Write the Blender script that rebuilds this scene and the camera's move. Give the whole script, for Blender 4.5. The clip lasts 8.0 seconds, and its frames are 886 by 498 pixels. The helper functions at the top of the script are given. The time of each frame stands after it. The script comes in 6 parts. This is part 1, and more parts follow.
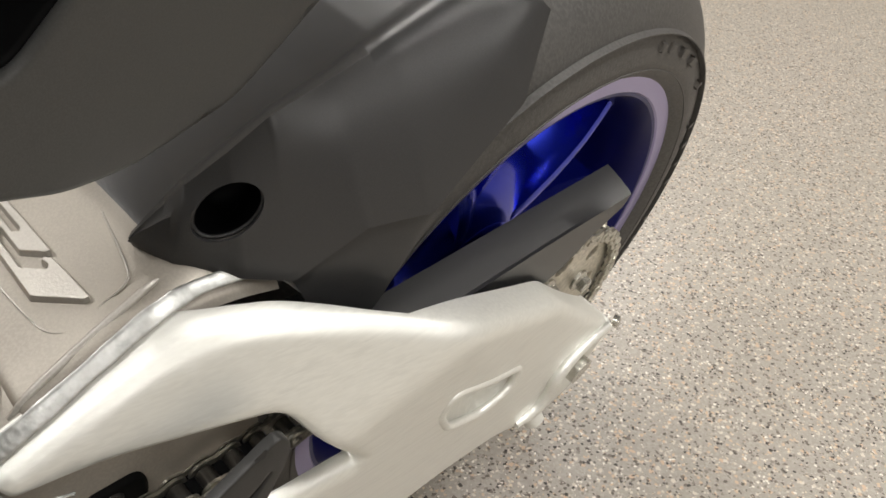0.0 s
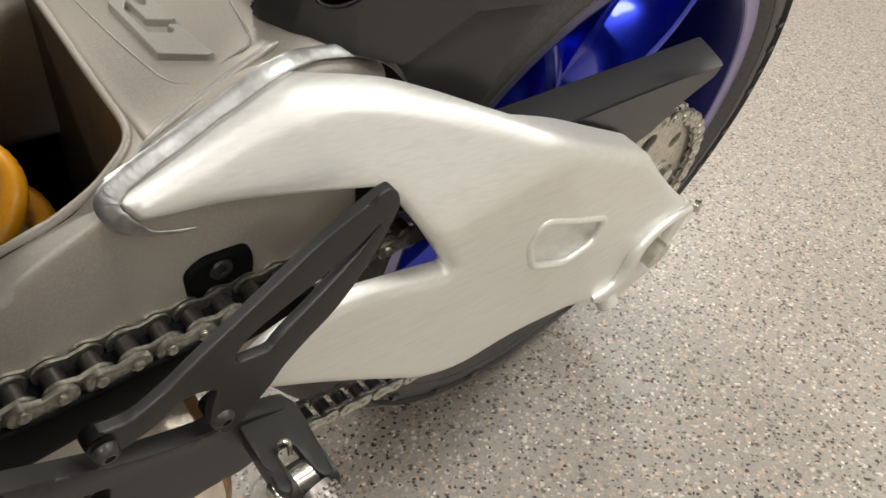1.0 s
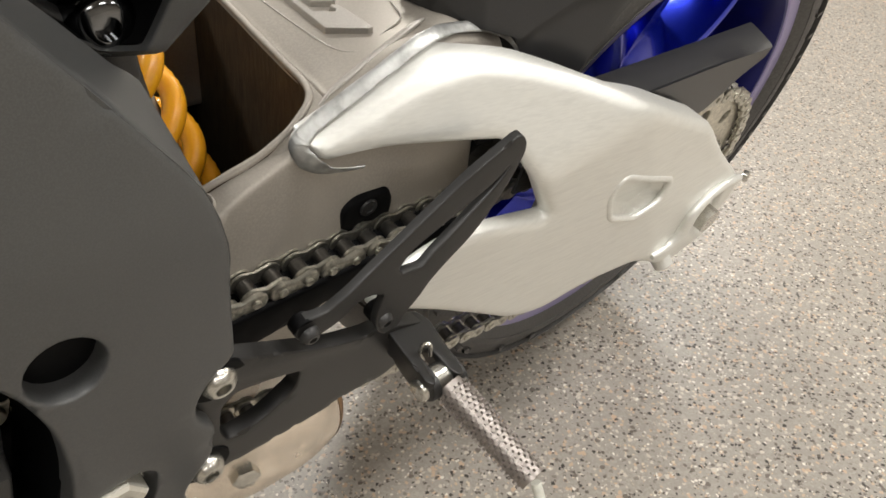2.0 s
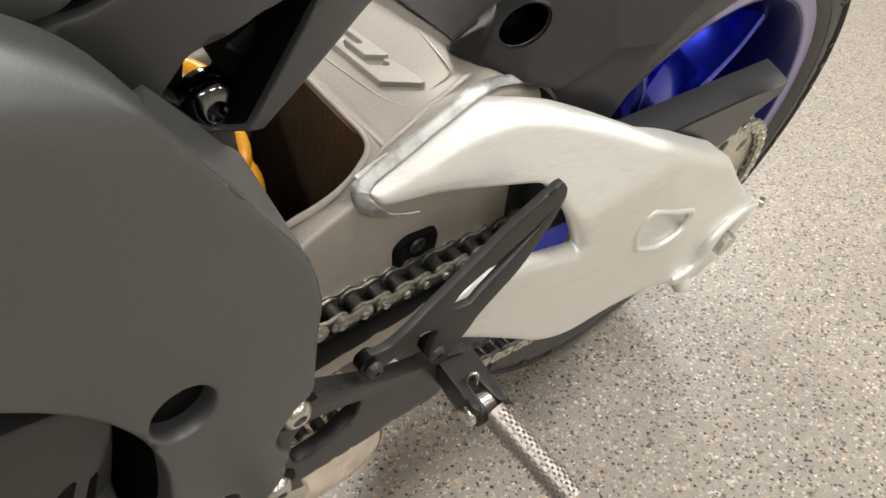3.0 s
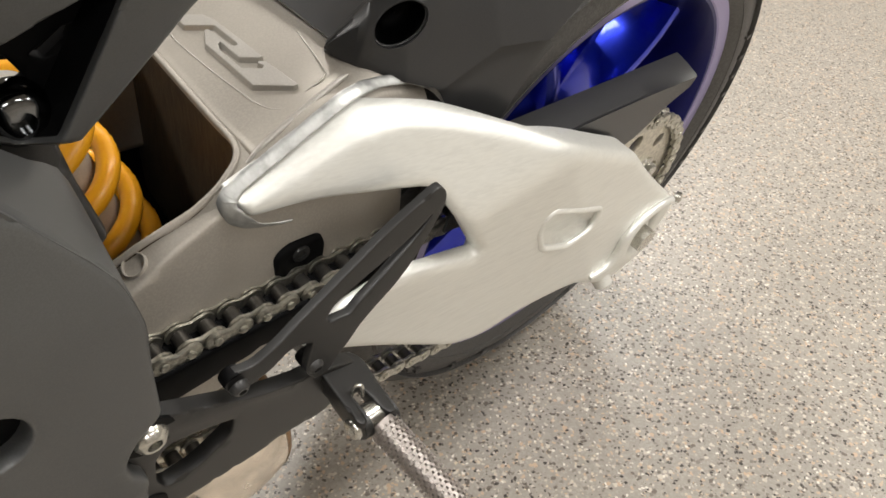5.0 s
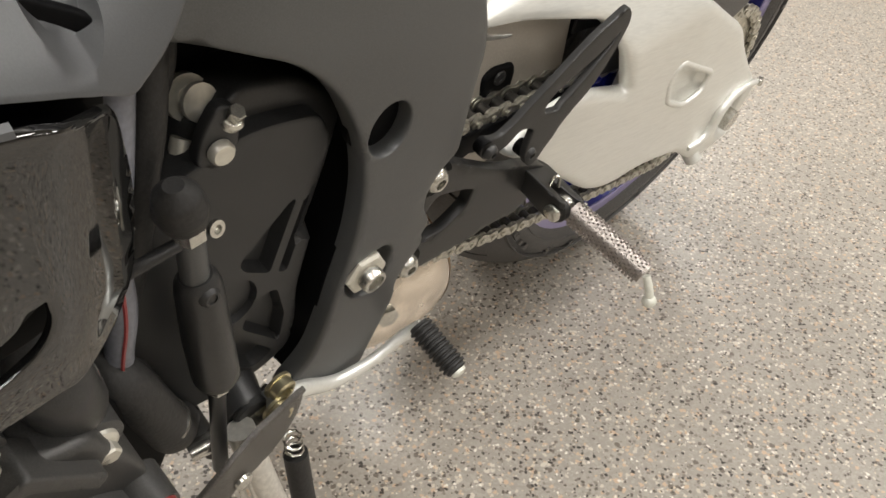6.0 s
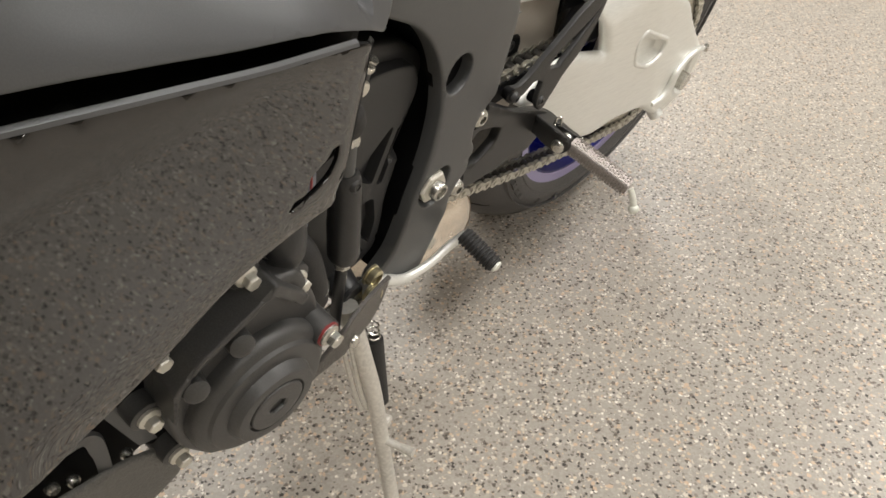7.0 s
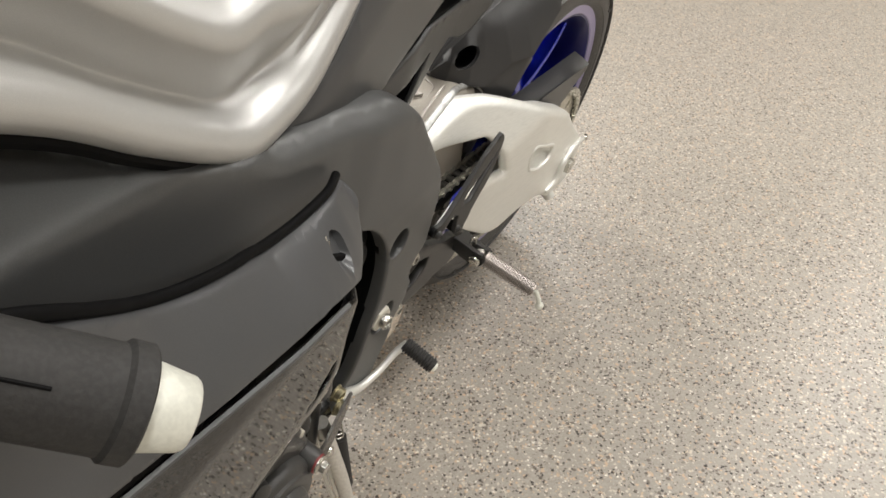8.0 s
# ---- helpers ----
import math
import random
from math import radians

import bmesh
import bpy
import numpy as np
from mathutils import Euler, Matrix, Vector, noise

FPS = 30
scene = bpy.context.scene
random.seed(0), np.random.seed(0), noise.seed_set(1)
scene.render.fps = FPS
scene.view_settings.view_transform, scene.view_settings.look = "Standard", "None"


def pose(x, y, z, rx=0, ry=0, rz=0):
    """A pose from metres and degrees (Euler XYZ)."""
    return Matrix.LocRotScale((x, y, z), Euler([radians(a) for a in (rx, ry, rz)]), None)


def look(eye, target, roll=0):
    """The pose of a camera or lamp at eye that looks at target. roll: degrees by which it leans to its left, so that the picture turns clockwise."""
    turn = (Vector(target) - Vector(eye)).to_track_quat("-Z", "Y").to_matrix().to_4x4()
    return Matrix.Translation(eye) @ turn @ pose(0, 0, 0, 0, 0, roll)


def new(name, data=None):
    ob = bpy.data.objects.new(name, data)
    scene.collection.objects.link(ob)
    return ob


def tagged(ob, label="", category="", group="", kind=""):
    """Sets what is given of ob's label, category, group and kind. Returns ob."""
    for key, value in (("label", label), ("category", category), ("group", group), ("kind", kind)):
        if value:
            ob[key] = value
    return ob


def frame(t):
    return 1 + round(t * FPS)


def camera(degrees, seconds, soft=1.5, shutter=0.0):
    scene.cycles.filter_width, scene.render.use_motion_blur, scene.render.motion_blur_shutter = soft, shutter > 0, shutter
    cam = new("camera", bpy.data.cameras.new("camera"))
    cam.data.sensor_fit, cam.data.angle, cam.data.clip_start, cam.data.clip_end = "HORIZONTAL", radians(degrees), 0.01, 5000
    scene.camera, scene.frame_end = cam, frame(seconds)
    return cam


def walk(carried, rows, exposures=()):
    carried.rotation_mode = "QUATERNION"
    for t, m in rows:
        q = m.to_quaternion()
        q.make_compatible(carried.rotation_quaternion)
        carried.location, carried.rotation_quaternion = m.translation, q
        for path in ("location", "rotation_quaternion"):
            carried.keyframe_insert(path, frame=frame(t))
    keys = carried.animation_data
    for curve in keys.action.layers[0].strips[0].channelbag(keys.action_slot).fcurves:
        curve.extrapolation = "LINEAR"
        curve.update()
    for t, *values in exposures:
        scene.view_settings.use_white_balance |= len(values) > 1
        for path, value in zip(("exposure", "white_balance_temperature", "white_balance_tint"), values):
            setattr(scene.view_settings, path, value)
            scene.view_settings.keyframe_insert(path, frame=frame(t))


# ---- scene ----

# ---- camera and walk (path in the bike's own axes: x to its left side, y to the rear, z up) ----
LEAN = 14.5
BIKE = pose(0, 0, 0.005, 0, LEAN, 0)
cam = camera(61.0, 8.0, soft=1.6)
PATH = [
    (0, (0.2710, -0.4018, 0.8024), (-0.1026, 0.2060, 0.1017), 18.19),
    (0.5, (0.2970, -0.4280, 0.7615), (-0.0990, 0.1469, 0.0455), 18.01),
    (1, (0.3164, -0.4602, 0.7379), (-0.0925, 0.0961, 0.0145), 17.46),
    (1.5, (0.3322, -0.4934, 0.7404), (-0.0846, 0.0520, 0.0132), 17.03),
    (1.7, (0.3335, -0.5195, 0.7512), (-0.0877, 0.0230, 0.0243), 16.58),
    (2.8, (0.3341, -0.5904, 0.7678), (-0.0894, -0.0532, 0.0383), 16.64),
    (3, (0.3199, -0.5826, 0.7927), (-0.1062, -0.0448, 0.0651), 16.32),
    (3.5, (0.3134, -0.5516, 0.8219), (-0.1095, -0.0131, 0.0930), 16.45),
    (4, (0.3292, -0.5066, 0.8103), (-0.0864, 0.0394, 0.0828), 16.66),
    (4.2, (0.3351, -0.4933, 0.8036), (-0.0750, 0.0579, 0.0770), 16.84),
    (5.3, (0.3492, -0.5950, 0.7966), (-0.0457, -0.0260, 0.0753), 17.02),
    (5.5, (0.3587, -0.6501, 0.7942), (-0.0356, -0.0792, 0.0740), 16.83),
    (6, (0.3713, -0.7379, 0.7589), (-0.0125, -0.1644, 0.0352), 17.24),
    (6.5, (0.4059, -0.8077, 0.7623), (0.0296, -0.2273, 0.0401), 16.88),
    (6.7, (0.4133, -0.8539, 0.7838), (0.0443, -0.2658, 0.0641), 16.73),
    (7, (0.4262, -0.9054, 0.8207), (0.0776, -0.2978, 0.1071), 16.77),
    (7.5, (0.4121, -0.9520, 0.9108), (0.1167, -0.3009, 0.2116), 17.71),
    (8, (0.3877, -0.9647, 0.9946), (0.1308, -0.2823, 0.3103), 18.11),
]
walk(cam, [(t, BIKE @ look(eye, target, roll)) for t, eye, target, roll in PATH],
     [(0, -0.20), (1.0, -0.17), (1.7, -0.10), (3.0, 0.02), (4.0, 0.02), (5.5, 0.0), (6.5, 0.03), (7.0, 0.05), (7.5, 0.0), (8.0, -0.12)])

# ---- light: a closed showroom with rows of ceiling panels ----
world = bpy.data.worlds.new("world")
world.use_nodes = True
scene.world = world
world.node_tree.nodes["Background"].inputs[0].default_value = (0.6, 0.58, 0.55, 1)
world.node_tree.nodes["Background"].inputs[1].default_value = 0.02
CEILING = 3.0
LAMPS = [(1.3, 0.9), (-1.6, 0.9), (1.3, -1.9), (-1.6, -1.9), (1.3, 3.6), (-1.6, 3.6), (4.0, 0.9), (4.0, -1.9), (4.0, 3.6)]
LAMP_WATTS = 54


# ---- materials ----
def material(name, colour, rough=0.5, metal=0.0, grain=0.0, grain_size=200.0, blotch=0.0, blotch_size=12.0, bump=0.0, bump_size=400.0, coat=0.0, spec=0.5, stretch=(1, 1, 1), rough_var=0.0):
    m = bpy.data.materials.new(name)
    m.use_nodes = True
    nt = m.node_tree
    b = nt.nodes["Principled BSDF"]
    b.inputs["Roughness"].default_value = rough
    b.inputs["Metallic"].default_value = metal
    b.inputs["Coat Weight"].default_value = coat
    b.inputs["Coat Roughness"].default_value = 0.03
    b.inputs["Specular IOR Level"].default_value = spec
    co = nt.nodes.new("ShaderNodeTexCoord")
    mp = nt.nodes.new("ShaderNodeMapping")
    mp.inputs["Scale"].default_value = stretch
    nt.links.new(co.outputs["Object"], mp.inputs[0])

    def noise_node(scale, detail=4.0):
        n = nt.nodes.new("ShaderNodeTexNoise")
        n.inputs["Scale"].default_value = scale
        n.inputs["Detail"].default_value = detail
        nt.links.new(mp.outputs[0], n.inputs["Vector"])
        return n

    def mix(a, fac, colour2):
        n = nt.nodes.new("ShaderNodeMix")
        n.data_type = "RGBA"
        if hasattr(fac, "links"):
            nt.links.new(fac, n.inputs[0])
        else:
            n.inputs[0].default_value = fac
        if hasattr(a, "links"):
            nt.links.new(a, n.inputs[6])
        else:
            n.inputs[6].default_value = a
        n.inputs[7].default_value = colour2
        return n.outputs[2]

    base = (*colour, 1)
    out = base
    if blotch:
        n = noise_node(blotch_size)
        r = nt.nodes.new("ShaderNodeMapRange")
        r.inputs[1].default_value, r.inputs[2].default_value = 0.35, 0.7
        nt.links.new(n.outputs[0], r.inputs[0])
        out = mix(out, r.outputs[0], tuple(max(0.0, c * (1 - blotch)) for c in colour) + (1,))
    if grain:
        n = noise_node(grain_size, 2.0)
        r = nt.nodes.new("ShaderNodeMapRange")
        r.inputs[1].default_value, r.inputs[2].default_value = 0.4, 0.65
        nt.links.new(n.outputs[0], r.inputs[0])
        out = mix(out, r.outputs[0], tuple(min(1.0, c * (1 + grain)) for c in colour) + (1,))
    if hasattr(out, "links"):
        nt.links.new(out, b.inputs["Base Color"])
    else:
        b.inputs["Base Color"].default_value = base
    if rough_var:
        n = noise_node(blotch_size * 2.3)
        r = nt.nodes.new("ShaderNodeMapRange")
        r.inputs[3].default_value, r.inputs[4].default_value = max(0.02, rough - rough_var), min(1, rough + rough_var)
        nt.links.new(n.outputs[0], r.inputs[0])
        nt.links.new(r.outputs[0], b.inputs["Roughness"])
    if bump:
        n = noise_node(bump_size, 3.0)
        bp = nt.nodes.new("ShaderNodeBump")
        bp.inputs["Strength"].default_value = bump
        bp.inputs["Distance"].default_value = 0.001
        nt.links.new(n.outputs[0], bp.inputs["Height"])
        nt.links.new(bp.outputs[0], b.inputs["Normal"])
    return m


def floor_material():
    """Epoxy floor broadcast with coloured flakes under a clear satin coat."""
    m = bpy.data.materials.new("flake_floor")
    m.use_nodes = True
    nt = m.node_tree
    b = nt.nodes["Principled BSDF"]
    co = nt.nodes.new("ShaderNodeTexCoord")

    def voro(scale, shift):
        mp = nt.nodes.new("ShaderNodeMapping")
        mp.inputs["Location"].default_value = (shift, shift * 1.7, 0)
        mp.inputs["Rotation"].default_value = (0, 0, shift)
        nt.links.new(co.outputs["Object"], mp.inputs[0])
        ns = nt.nodes.new("ShaderNodeTexNoise")
        ns.inputs["Scale"].default_value = scale * 1.3
        ns.inputs["Detail"].default_value = 1
        nt.links.new(mp.outputs[0], ns.inputs["Vector"])
        mx = nt.nodes.new("ShaderNodeMix")
        mx.data_type = "VECTOR"
        mx.inputs[0].default_value = 0.004
        nt.links.new(mp.outputs[0], mx.inputs[4])
        nt.links.new(ns.outputs[1], mx.inputs[5])
        v = nt.nodes.new("ShaderNodeTexVoronoi")
        v.voronoi_dimensions = "2D"
        v.inputs["Scale"].default_value = scale
        nt.links.new(mx.outputs[1], v.inputs["Vector"])
        return v

    def ramp(src, stops):
        r = nt.nodes.new("ShaderNodeValToRGB")
        r.color_ramp.interpolation = "CONSTANT"
        els = r.color_ramp.elements
        while len(els) < len(stops):
            els.new(0.5)
        for e, (p, c) in zip(els, stops):
            e.position, e.color = p, (*c, 1)
        nt.links.new(src, r.inputs[0])
        return r

    # fairly even ground of blended small flakes, with sparse larger chips: white, peach, grey, black
    v1 = voro(400, 0.3)
    r1 = ramp(v1.outputs["Color"], [(0, (0.345, 0.316, 0.277)), (0.3, (0.375, 0.346, 0.302)), (0.5, (0.40, 0.367, 0.323)), (0.66, (0.36, 0.327, 0.290)), (0.8, (0.42, 0.39, 0.34))])
    col = r1.outputs[0]
    for scale, shift, size, stops, keep in (
        (225, 1.1, 0.36, [(0, (0.58, 0.53, 0.45)), (0.30, (0.55, 0.42, 0.30)), (0.62, (0.24, 0.212, 0.180))], 0.36),
        (168, 2.3, 0.32, [(0, (0.62, 0.57, 0.49)), (0.34, (0.17, 0.145, 0.120)), (0.66, (0.56, 0.42, 0.30))], 0.24),
        (255, 3.9, 0.38, [(0, (0.045, 0.038, 0.032)), (0.5, (0.12, 0.10, 0.082))], 0.21),
        (240, 5.2, 0.28, [(0, (0.78, 0.74, 0.66)), (0.5, (0.64, 0.55, 0.42))], 0.16),
    ):
        v = voro(scale, shift)
        sep = nt.nodes.new("ShaderNodeSeparateColor")
        nt.links.new(v.outputs["Color"], sep.inputs[0])
        r = ramp(sep.outputs[1], stops)
        near = nt.nodes.new("ShaderNodeMath")
        near.operation = "LESS_THAN"
        nt.links.new(v.outputs["Distance"], near.inputs[0])
        size_v = nt.nodes.new("ShaderNodeMath")
        size_v.operation = "MULTIPLY"
        nt.links.new(sep.outputs[2], size_v.inputs[0])
        size_v.inputs[1].default_value = size * 1.7
        nt.links.new(size_v.outputs[0], near.inputs[1])
        pick = nt.nodes.new("ShaderNodeMath")
        pick.operation = "LESS_THAN"
        nt.links.new(sep.outputs[0], pick.inputs[0])
        pick.inputs[1].default_value = keep
        both = nt.nodes.new("ShaderNodeMath")
        both.operation = "MULTIPLY"
        nt.links.new(near.outputs[0], both.inputs[0])
        nt.links.new(pick.outputs[0], both.inputs[1])
        mx = nt.nodes.new("ShaderNodeMix")
        mx.data_type = "RGBA"
        nt.links.new(both.outputs[0], mx.inputs[0])
        nt.links.new(col, mx.inputs[6])
        nt.links.new(r.outputs[0], mx.inputs[7])
        col = mx.outputs[2]
    nt.links.new(col, b.inputs["Base Color"])
    b.inputs["Roughness"].default_value = 0.45
    b.inputs["Coat Weight"].default_value = 0.32
    n = nt.nodes.new("ShaderNodeTexNoise")
    n.inputs["Scale"].default_value = 9
    nt.links.new(co.outputs["Object"], n.inputs["Vector"])
    r = nt.nodes.new("ShaderNodeMapRange")
    r.inputs[3].default_value, r.inputs[4].default_value = 0.22, 0.42
    nt.links.new(n.outputs[0], r.inputs[0])
    nt.links.new(r.outputs[0], b.inputs["Coat Roughness"])
    n2 = nt.nodes.new("ShaderNodeTexNoise")
    n2.inputs["Scale"].default_value = 60
    n2.inputs["Detail"].default_value = 3
    nt.links.new(co.outputs["Object"], n2.inputs["Vector"])
    bp = nt.nodes.new("ShaderNodeBump")
    bp.inputs["Strength"].default_value = 0.35
    bp.inputs["Distance"].default_value = 0.0015
    nt.links.new(n2.outputs[0], bp.inputs["Height"])
    nt.links.new(bp.outputs[0], b.inputs["Coat Normal"])
    return m


M_FLOOR = floor_material()
M_WALL = material("wall_paint", (0.60, 0.56, 0.50), 0.8, blotch=0.05, blotch_size=2, bump=0.1)
M_CEIL = material("ceiling_tile", (0.34, 0.32, 0.29), 0.9, grain=0.05, grain_size=60)
M_ALU = material("brushed_aluminium", (0.80, 0.805, 0.77), 0.40, 0.55, grain=0.03, grain_size=60, blotch=0.06, blotch_size=18, bump=0.035, bump_size=90, stretch=(8, 1, 14), rough_var=0.06)
M_CAST = material("cast_aluminium", (0.42, 0.390, 0.345), 0.45, 0.40, grain=0.04, grain_size=700, blotch=0.10, blotch_size=22, bump=0.12, bump_size=1100)
# lighter copy of the casting: highlight on raised edges painted in
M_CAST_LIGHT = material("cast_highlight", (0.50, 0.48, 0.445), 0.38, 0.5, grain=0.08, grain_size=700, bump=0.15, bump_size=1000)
M_HOSE = material("grey_hose", (0.16, 0.165, 0.19), 0.4, 0.0, grain=0.2, grain_size=400)
M_CARBON = material("woven_plate", (0.065, 0.060, 0.055), 0.35, 0.2, grain=0.9, grain_size=700, bump=0.5, bump_size=700, stretch=(1, 1, 4))
M_GLOSSTEX = material("grained_belly", (0.085, 0.083, 0.076), 0.38, 0.0, grain=0.5, grain_size=900, bump=0.5, bump_size=900)
M_WELD = material("weld_bead", (0.52, 0.53, 0.52), 0.42, 0.85, grain=0.14, grain_size=160, blotch=0.35, blotch_size=70, bump=0.55, bump_size=110, rough_var=0.14)
# brown streaks are stain; the overall dark is the opening's painted shade
M_CAVITY = material("stained_and_shaded_casting", (0.085, 0.064, 0.042), 0.5, 0.5, grain=0.35, grain_size=90, blotch=0.4, blotch_size=26, stretch=(5, 5, 0.6), bump=0.25)
M_STEEL = material("zinc_steel", (0.55, 0.54, 0.50), 0.27, 0.95, grain=0.15, grain_size=300, bump=0.15)
M_PALE = material("pale_zinc", (0.66, 0.64, 0.57), 0.45, 0.6, grain=0.1, grain_size=300)
M_GOLDZ = material("yellow_zinc", (0.60, 0.54, 0.36), 0.3, 0.9, grain=0.2, grain_size=200)
M_CHAIN = material("chain_steel", (0.47, 0.455, 0.40), 0.32, 0.9, grain=0.3, grain_size=300, blotch=0.45, blotch_size=150, bump=0.2)
M_ROLLER = material("oiled_roller", (0.10, 0.095, 0.088), 0.28, 0.85, grain=0.3, grain_size=200)
M_SPROCKET = material("sprocket_steel", (0.58, 0.55, 0.47), 0.38, 0.8, grain=0.2, grain_size=300, blotch=0.25, blotch_size=40)
M_BLACK = material("black_satin_paint", (0.022, 0.022, 0.022), 0.36, 0.0, grain=0.25, grain_size=900, blotch=0.15, blotch_size=25, bump=0.12, bump_size=1500)
M_FRAME = material("frame_paint", (0.098, 0.1005, 0.101), 0.42, 0.4, grain=0.08, grain_size=1500, blotch=0.08, blotch_size=14, bump=0.06, bump_size=1800)
M_ENGINE = material("engine_paint", (0.034, 0.0344, 0.035), 0.40, 0.2, grain=0.15, grain_size=1200, blotch=0.2, blotch_size=30, bump=0.15, bump_size=1600)
M_COVER = material("cover_paint", (0.062, 0.0615, 0.060), 0.40, 0.25, grain=0.15, grain_size=1200, blotch=0.15, blotch_size=30, bump=0.15, bump_size=1600)
M_PLASTIC = material("matte_black_plastic", (0.026, 0.0265, 0.028), 0.35, 0.0, grain=0.12, grain_size=1500, blotch=0.08, blotch_size=20, bump=0.12, bump_size=2500)
M_HUGGER = material("hugger_plastic", (0.034, 0.0345, 0.036), 0.33, 0.0, grain=0.12, grain_size=1500, blotch=0.08, blotch_size=20, bump=0.10, bump_size=2500)
# for black rubber and plastic, and as painted shade in gaps and recesses
M_DEEP = material("black_parts_and_gap_shade", (0.0035, 0.0036, 0.0040), 0.55, 0.0, grain=0.2, grain_size=500, spec=0.08)
M_MATT = material("matte_fairing", (0.087, 0.0895, 0.0935), 0.37, 0.35, grain=0.05, grain_size=1800, blotch=0.05, blotch_size=8)
M_GLOSS = material("gloss_black_fairing", (0.006, 0.006, 0.006), 0.03, 0.0, grain=0.2, grain_size=1500, spec=1.0)
M_BRACKET = material("bracket_paint", (0.015, 0.0147, 0.0143), 0.40, 0.1, grain=0.12, grain_size=1500, blotch=0.1, blotch_size=20, bump=0.08, bump_size=1800)
# frame paint made darker for the rail, its shade in the colour
M_RAIL = material("shaded_rail_paint", (0.064, 0.0655, 0.066), 0.42, 0.25, grain=0.08, grain_size=1500, blotch=0.1, blotch_size=12, bump=0.06, bump_size=1800)
M_DARKCHROME = material("black_chrome", (0.16, 0.165, 0.17), 0.12, 1.0, grain=0.1, grain_size=300)
M_SILVER = material("satin_silver_paint", (0.52, 0.522, 0.512), 0.40, 0.55, grain=0.08, grain_size=2500, blotch=0.05, blotch_size=6)
M_RUBBER = material("rubber", (0.019, 0.0185, 0.018), 0.62, 0.0, grain=0.3, grain_size=500, blotch=0.2, blotch_size=40, bump=0.3)
M_TYRE = material("tyre_rubber", (0.068, 0.066, 0.064), 0.55, 0.0, grain=0.2, grain_size=400, blotch=0.25, blotch_size=14, bump=0.35, bump_size=500)
M_BLUE = material("anodised_blue", (0.016, 0.036, 0.58), 0.26, 0.75, grain=0.10, grain_size=800, blotch=0.1, blotch_size=10, coat=0.5)
# wheel blue darkened for the rim barrel, its shade painted in
M_BARREL = material("shaded_blue_barrel", (0.003, 0.005, 0.105), 0.42, 0.6, grain=0.10, grain_size=800, blotch=0.1, blotch_size=10, coat=0.1)
# paler copy of the wheel blue: the lip's sheen is in the colour
M_RIMLIP = material("lit_blue_rim_lip", (0.34, 0.31, 0.54), 0.30, 0.7, grain=0.05, grain_size=600)
M_YELLOW = material("yellow_spring_paint", (0.98, 0.43, 0.015), 0.34, 0.0, grain=0.08, grain_size=300, coat=0.4)
M_COPPER = material("heat_tinted_steel", (0.86, 0.77, 0.66), 0.26, 0.75, grain=0.12, grain_size=40, blotch=0.35, blotch_size=14, rough_var=0.08)
M_HEAT = material("heat_browned_steel", (0.46, 0.27, 0.13), 0.32, 0.75, grain=0.3, grain_size=60, blotch=0.4, blotch_size=20)
M_BRONZE = material("knurled_steel", (0.33, 0.30, 0.28), 0.45, 0.8, grain=0.2, grain_size=300)
M_RED = material("red_hose", (0.24, 0.04, 0.04), 0.35, 0.0, grain=0.2, grain_size=400)
M_WHITECAP = material("bar_end_weight", (0.72, 0.73, 0.66), 0.42, 0.25, grain=0.06, grain_size=400, blotch=0.06)
M_STAND = material("stand_paint", (0.64, 0.62, 0.57), 0.40, 0.5, grain=0.1, grain_size=300, blotch=0.12, blotch_size=30)


# ---- building tools ----
def part(name, bm, mat, parent, label="", flat=False, angle=40):
    me = bpy.data.meshes.new(name)
    bmesh.ops.recalc_face_normals(bm, faces=bm.faces)
    bm.to_mesh(me)
    bm.free()
    me.materials.append(mat)
    if not flat:
        me.polygons.foreach_set("use_smooth", [True] * len(me.polygons))
        me.set_sharp_from_angle(angle=radians(angle))
    ob = new(name, me)
    ob.parent = parent
    if label:
        tagged(ob, label)
    return ob


def thing(name, label, category, m=None, **kw):
    ob = new(name)
    ob.matrix_world = m or Matrix()
    return tagged(ob, label, category, **kw)


def spline(pts, n, closed=False):
    """Catmull-Rom through pts, n steps a span."""
    p = [Vector(q) for q in pts]
    k = len(p)
    out = []
    spans = k if closed else k - 1
    for i in range(spans):
        a = p[(i - 1) % k] if closed or i > 0 else p[0] * 2 - p[1]
        b, c = p[i], p[(i + 1) % k]
        d = p[(i + 2) % k] if closed or i + 2 < k else p[-1] * 2 - p[-2]
        for j in range(n):
            t = j / n
            out.append(0.5 * ((2 * b) + (c - a) * t + (2 * a - 5 * b + 4 * c - d) * t * t + (3 * b - a - 3 * c + d) * t ** 3))
    if not closed:
        out.append(p[-1])
    return out


def round_poly(pts, r, n=4):
    """The corners of a polygon of (y, z) cut round with about radius r; a point may carry its own radius as a third number."""
    out = []
    k = len(pts)
    for i in range(k):
        rr = pts[i][2] if len(pts[i]) > 2 else r
        p, a, b = Vector(pts[i][:2]), Vector(pts[i - 1][:2]), Vector(pts[(i + 1) % k][:2])
        u, v = a - p, b - p
        cut = min(rr, u.length * 0.45, v.length * 0.45)
        if cut < 1e-5:
            out.append(p)
            continue
        s, e = p + u.normalized() * cut, p + v.normalized() * cut
        for j in range(n + 1):
            t = j / n
            out.append(s * (1 - t) ** 2 + p * 2 * t * (1 - t) + e * t * t)
    return out


